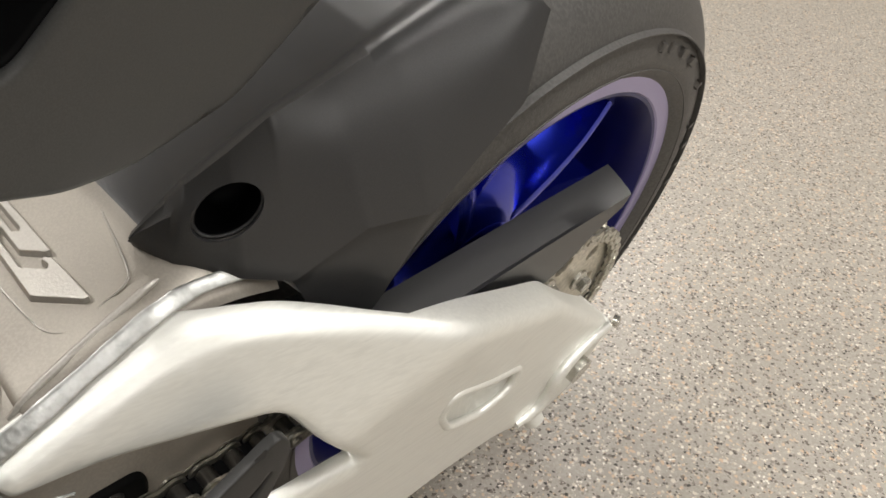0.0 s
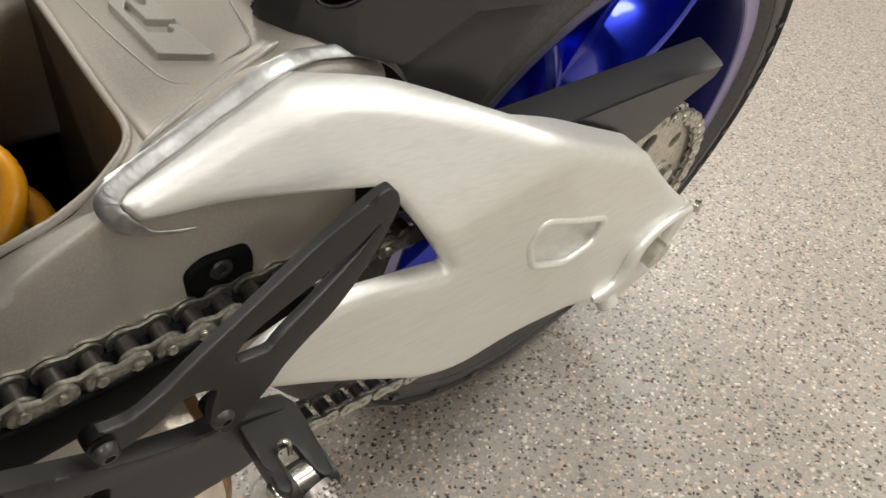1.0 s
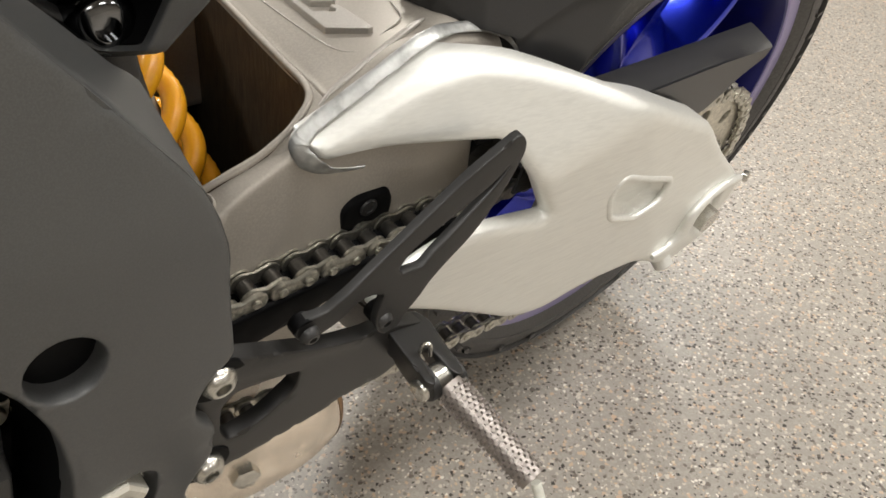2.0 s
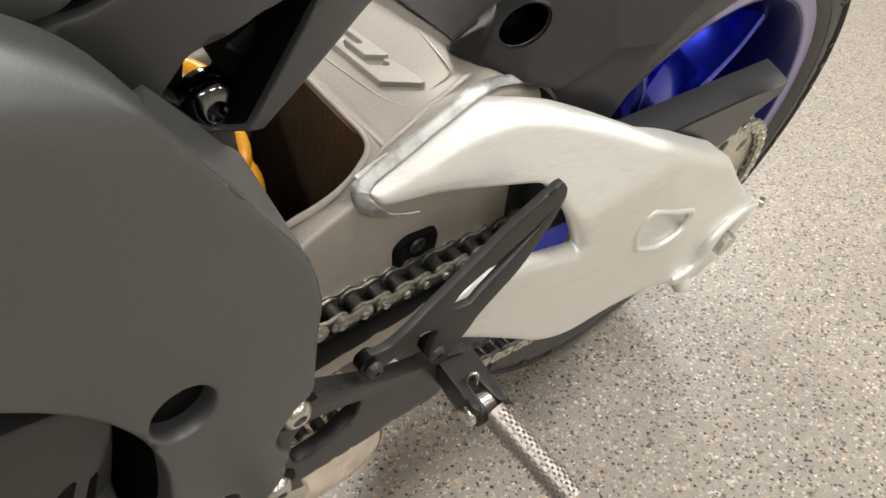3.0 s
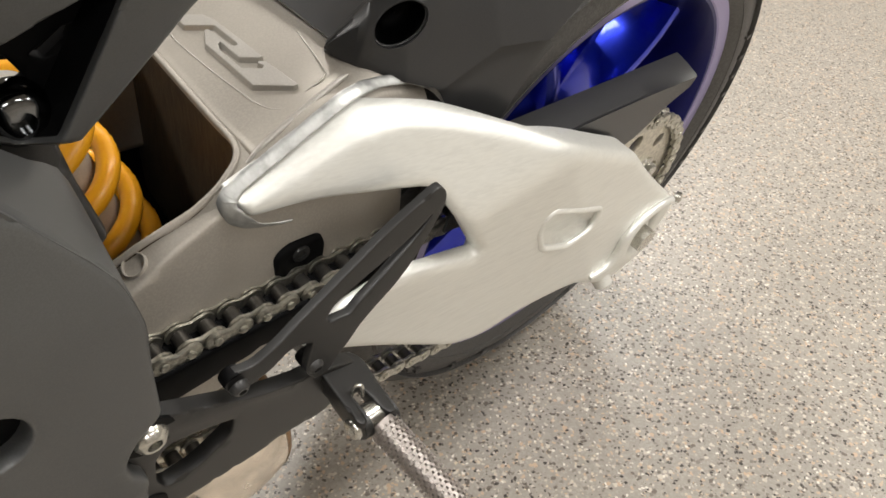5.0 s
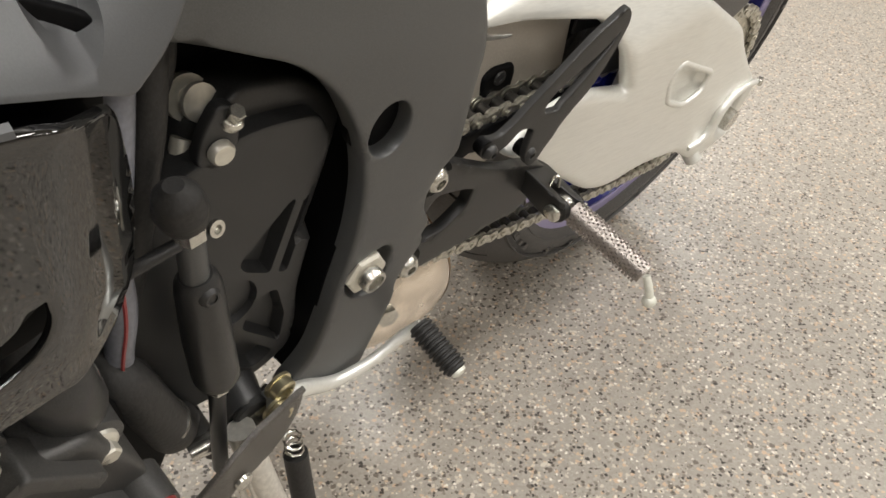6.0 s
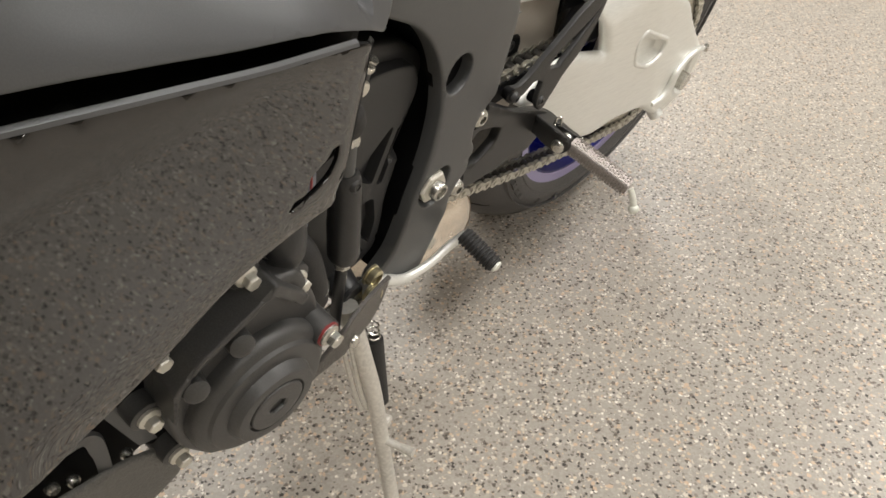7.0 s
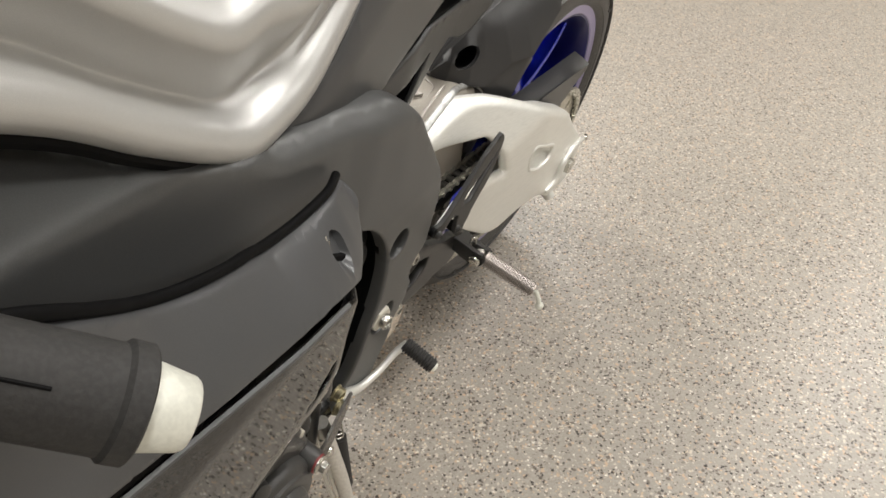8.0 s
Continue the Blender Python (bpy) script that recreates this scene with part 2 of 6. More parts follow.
def resample(loop, step):
    out = []
    for i, p in enumerate(loop):
        q = loop[(i + 1) % len(loop)]
        n = max(1, int((q - p).length / step))
        out += [p + (q - p) * (j / n) for j in range(n)]
    return out


def seg_dist(P, loops):
    """Distance of points P (n x 2) to the nearest edge of the loops."""
    best = np.full(len(P), 1e9)
    for loop in loops:
        A = np.array([tuple(v) for v in loop])
        B = np.roll(A, -1, axis=0)
        for a, b in zip(A, B):
            d = b - a
            L = d @ d
            if L < 1e-14:
                continue
            t = np.clip(((P - a) @ d) / L, 0, 1)
            best = np.minimum(best, np.hypot(*(P - a - t[:, None] * d).T))
    return best


def inside(P, loop):
    A = np.array([tuple(v) for v in loop])
    B = np.roll(A, -1, axis=0)
    res = np.zeros(len(P), bool)
    for (ay, az), (by, bz) in zip(A, B):
        c = ((az > P[:, 1]) != (bz > P[:, 1]))
        with np.errstate(divide="ignore", invalid="ignore"):
            res ^= c & (P[:, 0] < (by - ay) * (P[:, 1] - az) / (bz - az + 1e-30) + ay)
    return res


from mathutils.geometry import delaunay_2d_cdt


def sheet(outline, face, depth, edge=0.004, step=0.008, holes=(), corner=0.006, back=None, hedge=0.0012, feats=()):
    """A moulded plate that faces the bike's left side: its outline in (y, z) with rounded corners and holes, its face at x = face(y, z),
    rounded off towards its rim by edge (towards a hole by hedge), and closed at the back. feats: sunk fields (loop, wall width, depth)."""
    f = face if callable(face) else (lambda y, z: np.full_like(y, face))
    loops = [resample(round_poly(o, corner), step) for o in (outline, *holes)]
    edges, pts = [], []

    def ring(lp):
        at = len(pts)
        pts.extend(tuple(v) for v in lp)
        edges.extend((at + i, at + (i + 1) % len(lp)) for i in range(len(lp)))

    def offset(lp, d):
        A = np.array([tuple(v) for v in lp])
        T = np.roll(A, -1, axis=0) - np.roll(A, 1, axis=0)
        T /= np.linalg.norm(T, axis=1)[:, None] + 1e-12
        return A + np.c_[-T[:, 1], T[:, 0]] * d

    for lp in loops:
        ring(lp)
    sunk = []
    for loop, wall, deep in feats:
        lp = resample(round_poly(loop, 0.004), step * 0.8)
        A = np.array([tuple(v) for v in lp])
        area = np.sum(A[:, 0] * np.roll(A[:, 1], -1) - np.roll(A[:, 0], -1) * A[:, 1])
        inn = [Vector(q) for q in offset(lp, wall if area > 0 else -wall)]
        ring(lp)
        ring(inn)
        sunk.append((lp, inn, wall, deep))
    O = np.array([tuple(v) for v in loops[0]])
    lo, hi = O.min(0), O.max(0)
    gy, gz = np.meshgrid(np.arange(lo[0], hi[0], step), np.arange(lo[1], hi[1], step))
    gz[:, 1::2] += step / 2
    cand = [(np.c_[gy.ravel(), gz.ravel()], edge * 1.3, hedge * 1.5)]
    for n, lp in enumerate(loops):
        e = hedge if n else edge
        for k in (0.25, 0.6, 1.05):
            for s in (1, -1):
                cand.append((offset(lp, s * e * k), edge * k * 0.85 if not n else hedge, hedge * k * 0.85 if n else hedge))
    more = []
    for Cn, lim_o, lim_h in cand:
        ok = inside(Cn, loops[0])
        for h in loops[1:]:
            ok &= ~inside(Cn, h)
        for lp, inn, wall, deep in sunk:
            ok &= ~(inside(Cn, lp) & ~inside(Cn, inn))
        Cn = Cn[ok]
        if not len(Cn):
            continue
        ok = seg_dist(Cn, loops[:1]) > lim_o
        if len(loops) > 1:
            ok &= seg_dist(Cn, loops[1:]) > lim_h
        for lp, inn, wall, deep in sunk:
            ok &= seg_dist(Cn, [lp, inn]) > step * 0.3
        more += [tuple(v) for v in Cn[ok]]
    P = pts + more
    res = delaunay_2d_cdt([Vector(p) for p in P], edges, [], 0, 1e-6)
    V = np.array([tuple(v) for v in res[0]])
    tris = [t for t in res[2] if len(t) == 3]
    cen = np.array([V[list(t)].mean(0) for t in tris])
    ok = inside(cen, loops[0])
    for h in loops[1:]:
        ok &= ~inside(cen, h)
    tris = [t for t, k in zip(tris, ok) if k]
    base = f(V[:, 0], V[:, 1])
    q = np.clip(1 - seg_dist(V, loops[:1]) / edge, 0, 1)
    X = base - edge * (1 - np.sqrt(np.maximum(0, 1 - q * q)))
    if len(loops) > 1:
        q = np.clip(1 - seg_dist(V, loops[1:]) / hedge, 0, 1)
        X = X - hedge * (1 - np.sqrt(np.maximum(0, 1 - q * q)))
    for lp, inn, wall, deep in sunk:
        X = X - deep * (inside(V, lp) & (seg_dist(V, [lp]) > wall * 0.6))
    XB = back(V[:, 0], V[:, 1]) if callable(back) else (base - depth if back is None else np.full(len(V), back))
    bm = bmesh.new()
    used = sorted({i for t in tris for i in t})
    vf = {i: bm.verts.new((X[i], V[i, 0], V[i, 1])) for i in used}
    vb = {i: bm.verts.new((min(XB[i], X[i] - 0.0005), V[i, 0], V[i, 1])) for i in used}
    count = {}
    for t in tris:
        bm.faces.new([vf[i] for i in t])
        bm.faces.new([vb[i] for i in reversed(t)])
        for a, b in ((t[0], t[1]), (t[1], t[2]), (t[2], t[0])):
            count.setdefault((min(a, b), max(a, b)), []).append((a, b))
    for es in count.values():
        if len(es) == 1:
            a, b = es[0]
            bm.faces.new([vf[b], vf[a], vb[a], vb[b]])
    return bm


def loft(rows, n=4, m=4, thick=0.0, closed_rows=False, closed_cols=False):
    """A smooth skin through rows of points; thick: its thickness, to the side away from its normals."""
    rr = [spline(r, n, closed_cols) for r in rows]
    cols = [spline([r[i] for r in rr], m, closed_rows) for i in range(len(rr[0]))]
    bm = bmesh.new()
    g = [[bm.verts.new(p) for p in c] for c in cols]
    a, b = len(g), len(g[0])
    for i in range(a if closed_cols else a - 1):
        for j in range(b if closed_rows else b - 1):
            bm.faces.new((g[i][j], g[(i + 1) % a][j], g[(i + 1) % a][(j + 1) % b], g[i][(j + 1) % b]))
    if thick:
        bm.normal_update()
        bmesh.ops.solidify(bm, geom=bm.faces[:], thickness=thick)
    return bm


def revolve(profile, segs, origin=(0, 0, 0), axis="x", start=0.0, sweep=360.0, closed=True):
    """A profile of (along the axis, radius) turned about the bike's x axis through origin."""
    bm = bmesh.new()
    full = abs(sweep - 360) < 1e-6
    rings = []
    o = Vector(origin)
    for i in range(segs if full else segs + 1):
        a = radians(start + sweep * i / segs)
        rings.append([bm.verts.new(o + Vector((x, r * math.cos(a), r * math.sin(a)))) for x, r in profile])
    k = len(profile)
    for i in range(len(rings) if full else len(rings) - 1):
        p, q = rings[i], rings[(i + 1) % len(rings)]
        for j in range(k if closed else k - 1):
            bm.faces.new((p[j], p[(j + 1) % k], q[(j + 1) % k], q[j]))
    return bm


def turned(profile, segs, at, way):
    """A profile of (along, radius) turned about the line from at along way, with closed ends."""
    bm = bmesh.new()
    m = Matrix.Translation(at) @ Vector(way).normalized().to_track_quat("Z", "Y").to_matrix().to_4x4()
    rings = []
    for s, r in profile:
        rings.append([bm.verts.new(m @ Vector((r * math.cos(2 * math.pi * i / segs), r * math.sin(2 * math.pi * i / segs), s))) for i in range(segs)])
    for a, b in zip(rings, rings[1:]):
        for i in range(segs):
            bm.faces.new((a[i], a[(i + 1) % segs], b[(i + 1) % segs], b[i]))
    bm.faces.new(rings[0][::-1])
    bm.faces.new(rings[-1])
    return bm


def tube(pts, r, segs=12, n=6, flat=1.0, caps=True):
    """A bar along a smooth line; r may be a list of radii, flat squashes it sideways."""
    line = spline(pts, n) if n > 1 else [Vector(p) for p in pts]
    rs = r if isinstance(r, (list, tuple)) else [r] * len(pts)
    k = len(line)
    rad = [np.interp(i / (k - 1) * (len(rs) - 1), range(len(rs)), rs) for i in range(k)]
    bm = bmesh.new()
    rings = []
    up = Vector((1, 0, 0))
    for i, p in enumerate(line):
        d = (line[min(i + 1, k - 1)] - line[max(i - 1, 0)]).normalized()
        s = d.cross(up)
        s = s.normalized() if s.length > 1e-4 else d.orthogonal().normalized()
        u = s.cross(d).normalized()
        rings.append([bm.verts.new(p + (s * math.cos(2 * math.pi * j / segs) + u * flat * math.sin(2 * math.pi * j / segs)) * rad[i]) for j in range(segs)])
    for a, b in zip(rings, rings[1:]):
        for j in range(segs):
            bm.faces.new((a[j], a[(j + 1) % segs], b[(j + 1) % segs], b[j]))
    if caps:
        bm.faces.new(rings[0][::-1])
        bm.faces.new(rings[-1])
    return bm


def weld_strip(pts, normals, widths, high, seed=1, pitch=0.0034):
    """A flattish bead laid along a smooth line, with crescent ripples; normals and widths are given at the points."""
    rnd = random.Random(seed)
    line = spline(pts, 26)
    k = len(line)
    nrm = [Vector([np.interp(i / (k - 1) * (len(pts) - 1), range(len(pts)), [n[c] for n in normals]) for c in range(3)]).normalized() for i in range(k)]
    wid = [float(np.interp(i / (k - 1) * (len(pts) - 1), range(len(pts)), widths)) for i in range(k)]
    bm = bmesh.new()
    rings = []
    run = 0.0
    wob = [rnd.uniform(-1, 1) for _ in range(k // 9 + 3)]
    amp = [rnd.uniform(0.0, 1.6) for _ in range(k // 7 + 3)]
    for i, p in enumerate(line):
        if i:
            run += (line[i] - line[i - 1]).length
        d = (line[min(i + 1, k - 1)] - line[max(i - 1, 0)]).normalized()
        s = d.cross(nrm[i]).normalized()
        n = s.cross(d).normalized()
        w = wid[i] * (1 + 0.10 * float(np.interp(i / 9, range(len(wob)), wob)))
        ring = []
        for j in range(15):
            a = math.pi * (j / 14 * 1.3 - 0.15)
            c, h = math.cos(a), math.sin(a)
            ph = (run / pitch + 0.55 * c * c) % 1.0
            rip = (ph ** 0.7) * (1 - sstep(0.82, 1.0, ph))
            ring.append(bm.verts.new(p + s * w * c + n * (high * h * min(1.0, w / 0.004) + 0.00013 * float(np.interp(i / 7, range(len(amp)), amp)) * (float(rip) - 0.4) * max(0.0, h) * min(1.0, w / 0.004))))
        rings.append(ring)
    for a, b in zip(rings, rings[1:]):
        for j in range(14):
            bm.faces.new((a[j], a[j + 1], b[j + 1], b[j]))
    return bm


def join(*bms):
    out = bmesh.new()
    for b in bms:
        me = bpy.data.meshes.new("tmp")
        b.to_mesh(me)
        b.free()
        out.from_mesh(me)
        bpy.data.meshes.remove(me)
    return out


def box(lo, hi, bevel=0.0):
    bm = bmesh.new()
    bmesh.ops.create_cube(bm, size=1)
    lo, hi = Vector(lo), Vector(hi)
    for v in bm.verts:
        v.co = Vector(((v.co[i] + 0.5) * (hi[i] - lo[i]) + lo[i]) for i in range(3))
    if bevel:
        bmesh.ops.bevel(bm, geom=bm.edges[:], offset=bevel, segments=2, affect="EDGES", profile=0.5)
    return bm


def socket_bolt(at, way, r, h, parent, mat=None, name="bolt", label="", hexhead=False, flange=0.0):
    """A button-head screw with a hexagon socket, or a hexagon-head screw with a flange."""
    mat = mat or M_STEEL
    if hexhead:
        prof = [(0, r * 1.45), (h * 0.25, r * 1.42), (h * 0.34, r * 1.05)] if flange else [(0, r)]
        bm = turned([(0, r * 1.45), (h * 0.22, r * 1.42), (h * 0.36, r * 1.1), (h * 0.37, r * 1.02)], 20, at, way)
        top = Vector(at) + Vector(way).normalized() * h * 0.3
        hx = turned([(0, r), (h * 0.6, r), (h * 0.7, r * 0.86)], 6, top, way)
        return part(name, join(bm, hx), mat, parent, label, angle=25)
    prof = [(0, r), (h * 0.3, r), (h * 0.75, r * 0.82), (h, r * 0.6), (h, r * 0.42), (h * 0.35, r * 0.40), (h * 0.34, 0.0001)]
    return part(name, turned(prof, 24, at, way), mat, parent, label, angle=35)


def smin(a, b, k):
    h = np.clip(0.5 + 0.5 * (b - a) / k, 0, 1)
    return b * (1 - h) + a * h - k * h * (1 - h)


def smax(a, b, k):
    return -smin(-a, -b, k)


def sstep(a, b, v):
    t = np.clip((v - a) / (b - a), 0, 1)
    return t * t * (3 - 2 * t)


def line_dist(y, z, a, b):
    """Distance of points to the segment a-b in (y, z)."""
    dy, dz = b[0] - a[0], b[1] - a[1]
    t = np.clip(((y - a[0]) * dy + (z - a[1]) * dz) / (dy * dy + dz * dz), 0, 1)
    return np.hypot(y - a[0] - t * dy, z - a[1] - t * dz)


# ---- the room ----
def room():
    bm = bmesh.new()
    bmesh.ops.create_grid(bm, x_segments=1, y_segments=1, size=1)
    for v in bm.verts:
        v.co = Vector((v.co.x * 6 + 1, v.co.y * 6 + 1, 0))
    fl = part("floor", bm, M_FLOOR, None, flat=True)
    tagged(fl, "beige grey epoxy floor with coloured flakes under satin coat", "floor", kind="structure")
    bm = box((-5, -5, CEILING), (7, 7, CEILING + 0.1))
    tagged(part("ceiling", bm, M_CEIL, None, flat=True), "plain grey painted ceiling", "ceiling", kind="structure")
    for nm, lo, hi in (("wall_north", (-5, 7, 0), (7, 7.15, CEILING)), ("wall_south", (-5, -5.15, 0), (7, -5, CEILING)), ("wall_east", (7, -5, 0), (7.15, 7, CEILING)), ("wall_west", (-5.15, -5, 0), (-5, 7, CEILING))):
        tagged(part(nm, box(lo, hi), M_WALL, None, flat=True), "plain cream painted wall", "wall", kind="structure")
    for lx, ly in LAMPS:
        lamp = thing("ceiling_light", "flat white ceiling light panel, switched on", "light", pose(lx, ly, CEILING), group="ceiling lights")
        part("frame", box((-0.31, -0.61, -0.03), (0.31, 0.61, -0.002), 0.004), M_WALL, lamp)
        ar = bpy.data.lights.new("tube", "AREA")
        ar.shape, ar.size, ar.size_y, ar.energy, ar.color = "RECTANGLE", 0.56, 1.16, LAMP_WATTS, (1.0, 0.965, 0.915)
        lo = new("tube", ar)
        lo.parent = lamp
        lo.location = (0, 0, -0.04)


room()

# ---- the motorcycle (all parts in its own axes) ----
bike = thing("motorcycle", "dark grey sport motorcycle with blue wheels leaning on its side stand", "motorcycle", BIKE)
AY, AZ = 0.018, 0.318
CHAIN_X = 0.119


def tyre_and_wheel():
    o = (0, AY, AZ)
    # tyre: crowned tread, sidewalls down to the bead
    prof = []
    for i in range(25):
        a = radians(-88 + 176 * i / 24)
        prof.append((0.0955 * math.sin(a), 0.224 + 0.096 * math.cos(a) ** 0.92 if math.cos(a) > 0 else 0.224))
    outer = [(-0.080, 0.2175), (-0.090, 0.230)] + [(x, max(r, 0.242)) for x, r in prof if abs(x) < 0.0953] + [(0.0935, 0.233), (0.084, 0.2225), (0.080, 0.2175)]
    inner = [(0.070, 0.224), (0.080, 0.250), (0.0, 0.300), (-0.080, 0.250), (-0.070, 0.224)]
    wheel = thing_part("rear_wheel", bike, "blue cast five-spoke rear wheel with black sport tyre")
    tyre = part("tyre", revolve(outer + inner, 120, o), M_TYRE, wheel, "worn slick-looking black sport tyre", angle=50)
    # moulded rings and raised blocks on the sidewall
    for r, x in ((0.2335, 0.0932), (0.262, 0.0925)):
        part("moulded_ring", revolve([(x - 0.004, r), (x + 0.0012, r + 0.0008), (x + 0.0012, r + 0.0018), (x - 0.004, r + 0.003)], 96, o), M_TYRE, tyre)
    rnd = random.Random(4)
    a = 0.0
    while a < 360:
        w = rnd.choice((1.2, 1.6, 2.2))
        if rnd.random() < 0.3:
            part("sidewall_mark", revolve([(0.0895, 0.2490), (0.09565, 0.2490), (0.09563, 0.2560), (0.0895, 0.2560)], 2, o, start=a, sweep=w), M_TYRE, tyre, flat=True)
        a += w + rnd.choice((0.6, 0.8, 3.0, 5.0))
    # short tread slashes, cut as dark inlays in the crown
    for k in range(14):
        base = k * 360 / 14 + 7
        for side in (1, -1):
            rows = []
            for j in range(6):
                t = j / 5
                xx = side * (0.030 + 0.042 * t)
                th = math.asin(min(0.99, xx / 0.0955 * side)) * side
                rr = 0.224 + 0.096 * math.cos(th) ** 0.92 + 0.0004
                aa = radians(base + 9 * t + (0 if side > 0 else 12))
                w = 0.0022 * math.sin(math.pi * min(1, t * 0.9 + 0.08)) + 0.0004
                dd = w / rr
                rows.append([Vector((xx, AY + rr * math.cos(aa + s * dd), AZ + rr * math.sin(aa + s * dd))) for s in (-1, 0, 1)])
            part("tread_groove", loft(rows, 1, 2, 0.0008), M_DEEP, tyre)
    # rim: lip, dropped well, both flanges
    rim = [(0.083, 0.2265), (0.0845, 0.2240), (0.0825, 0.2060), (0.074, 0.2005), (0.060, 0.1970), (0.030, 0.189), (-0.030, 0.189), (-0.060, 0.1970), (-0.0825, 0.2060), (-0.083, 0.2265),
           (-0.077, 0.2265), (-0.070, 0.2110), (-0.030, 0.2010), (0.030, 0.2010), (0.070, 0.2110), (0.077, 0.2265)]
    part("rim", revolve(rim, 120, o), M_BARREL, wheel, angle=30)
    part("rim_lip", revolve([(0.0838, 0.2270), (0.0856, 0.2258), (0.0844, 0.2105), (0.0826, 0.2090)], 120, o), M_RIMLIP, wheel, "blue rim flange with its pale sheen painted in")
    part("hub", revolve([(0.050, 0.030), (0.050, 0.050), (0.046, 0.056), (0.030, 0.060), (-0.030, 0.060), (-0.050, 0.050), (-0.050, 0.03)], 48, o), M_BLUE, wheel)
    part("hub_cone", revolve([(0.046, 0.054), (0.043, 0.070), (0.030, 0.100), (0.008, 0.122), (-0.010, 0.126), (-0.014, 0.060)], 72, o), M_BLUE, wheel)
    # five forked spokes
    for k in range(5):
        a0 = 2 * math.pi * k / 5 + math.radians(94)
        for s in (-1, 1):
            rows = []
            for t in (0, 0.25, 0.5, 0.75, 1.0):
                r = 0.052 + 0.142 * t
                ang = a0 + s * (0.10 + 0.26 * t ** 1.4)
                w = 0.026 * (1 - t) + 0.021 * t + 0.005 * (t > 0.9)
                xf, xb = 0.036 + 0.006 * t, -0.010
                rad = Vector((0, math.cos(ang), math.sin(ang)))
                tan = Vector((0, -math.sin(ang), math.cos(ang)))
                c = Vector(o) + rad * r
                if s > 0:
                    rows.append([c + tan * w * u + Vector((xb + (xf + 0.010 - xb) * h, 0, 0)) for u, h in ((1.0, 0.84), (0.9, 0.0), (-0.9, 0.0), (-1.0, 0.44), (-0.82, 0.60), (-0.42, 0.76), (0.0, 0.88), (0.42, 0.97), (0.82, 0.97))])
                else:
                    rows.append([c + tan * w * u + Vector((xb + (xf - xb) * h, 0, 0)) for u, h in ((0.80, 0.98), (0.88, 0.90), (0.88, 0.0), (-0.88, 0.0), (-0.88, 0.66), (-0.80, 0.74))])
            part("spoke", loft(rows, 2, 3, 0, closed_cols=True), M_BLUE, wheel, angle=40)
    # sprocket carrier with its studs
    part("sprocket_carrier", revolve([(0.060, 0.030), (0.098, 0.030), (0.106, 0.040), (0.106, 0.076), (0.100, 0.080), (0.062, 0.072)], 48, o), M_ENGINE, wheel)
    # sprocket: toothed disc with round and slotted windows
    teeth, rp = 41, 0.1036
    ring = []
    for i in range(teeth * 6):
        ph = i % 6
        rr = (rp - 0.0052, rp - 0.0040, rp + 0.0030, rp + 0.0052, rp + 0.0030, rp - 0.0040)[ph]
        aa = 2 * math.pi * i / (teeth * 6)
        ring.append((AY + rr * math.cos(aa), AZ + rr * math.sin(aa)))
    holes = []
    for k in range(10):
        aa = 2 * math.pi * k / 10 + 0.2
        rr, hr = (0.083, 0.0075) if k % 2 else (0.074, 0.0105)
        holes.append([(AY + rr * math.cos(aa) + hr * math.cos(b * math.pi / 8), AZ + rr * math.sin(aa) + hr * math.sin(b * math.pi / 8)) for b in range(16)])
    sp = part("sprocket", sheet(ring, CHAIN_X + 0.003, 0.006, 0.0008, 0.008, holes, 0.0), M_SPROCKET, wheel, "steel rear sprocket with drilled holes", angle=30)
    for k in range(5):
        aa = 2 * math.pi * k / 5 + 0.5
        socket_bolt((CHAIN_X + 0.003, AY + 0.060 * math.cos(aa), AZ + 0.060 * math.sin(aa)), (1, 0, 0), 0.0075, 0.011, sp, M_STEEL, "nut", hexhead=True)
    part("axle", turned([(0, 0.0125), (0.36, 0.0125)], 24, (-0.18, AY, AZ), (1, 0, 0)), M_STEEL, wheel)
    # brake disc on the far side
    part("brake_disc", revolve([(-0.098, 0.075), (-0.098, 0.110), (-0.103, 0.110), (-0.103, 0.075)], 72, o), M_STEEL, wheel)


def thing_part(name, parent, label=""):
    ob = new(name)
    ob.parent = parent
    if label:
        tagged(ob, label)
    return ob


# -- swingarm --
def bridge_z(x, y):
    return 0.520 + 0.39 * (y + 0.364) + 0.15 * (x - 0.078)


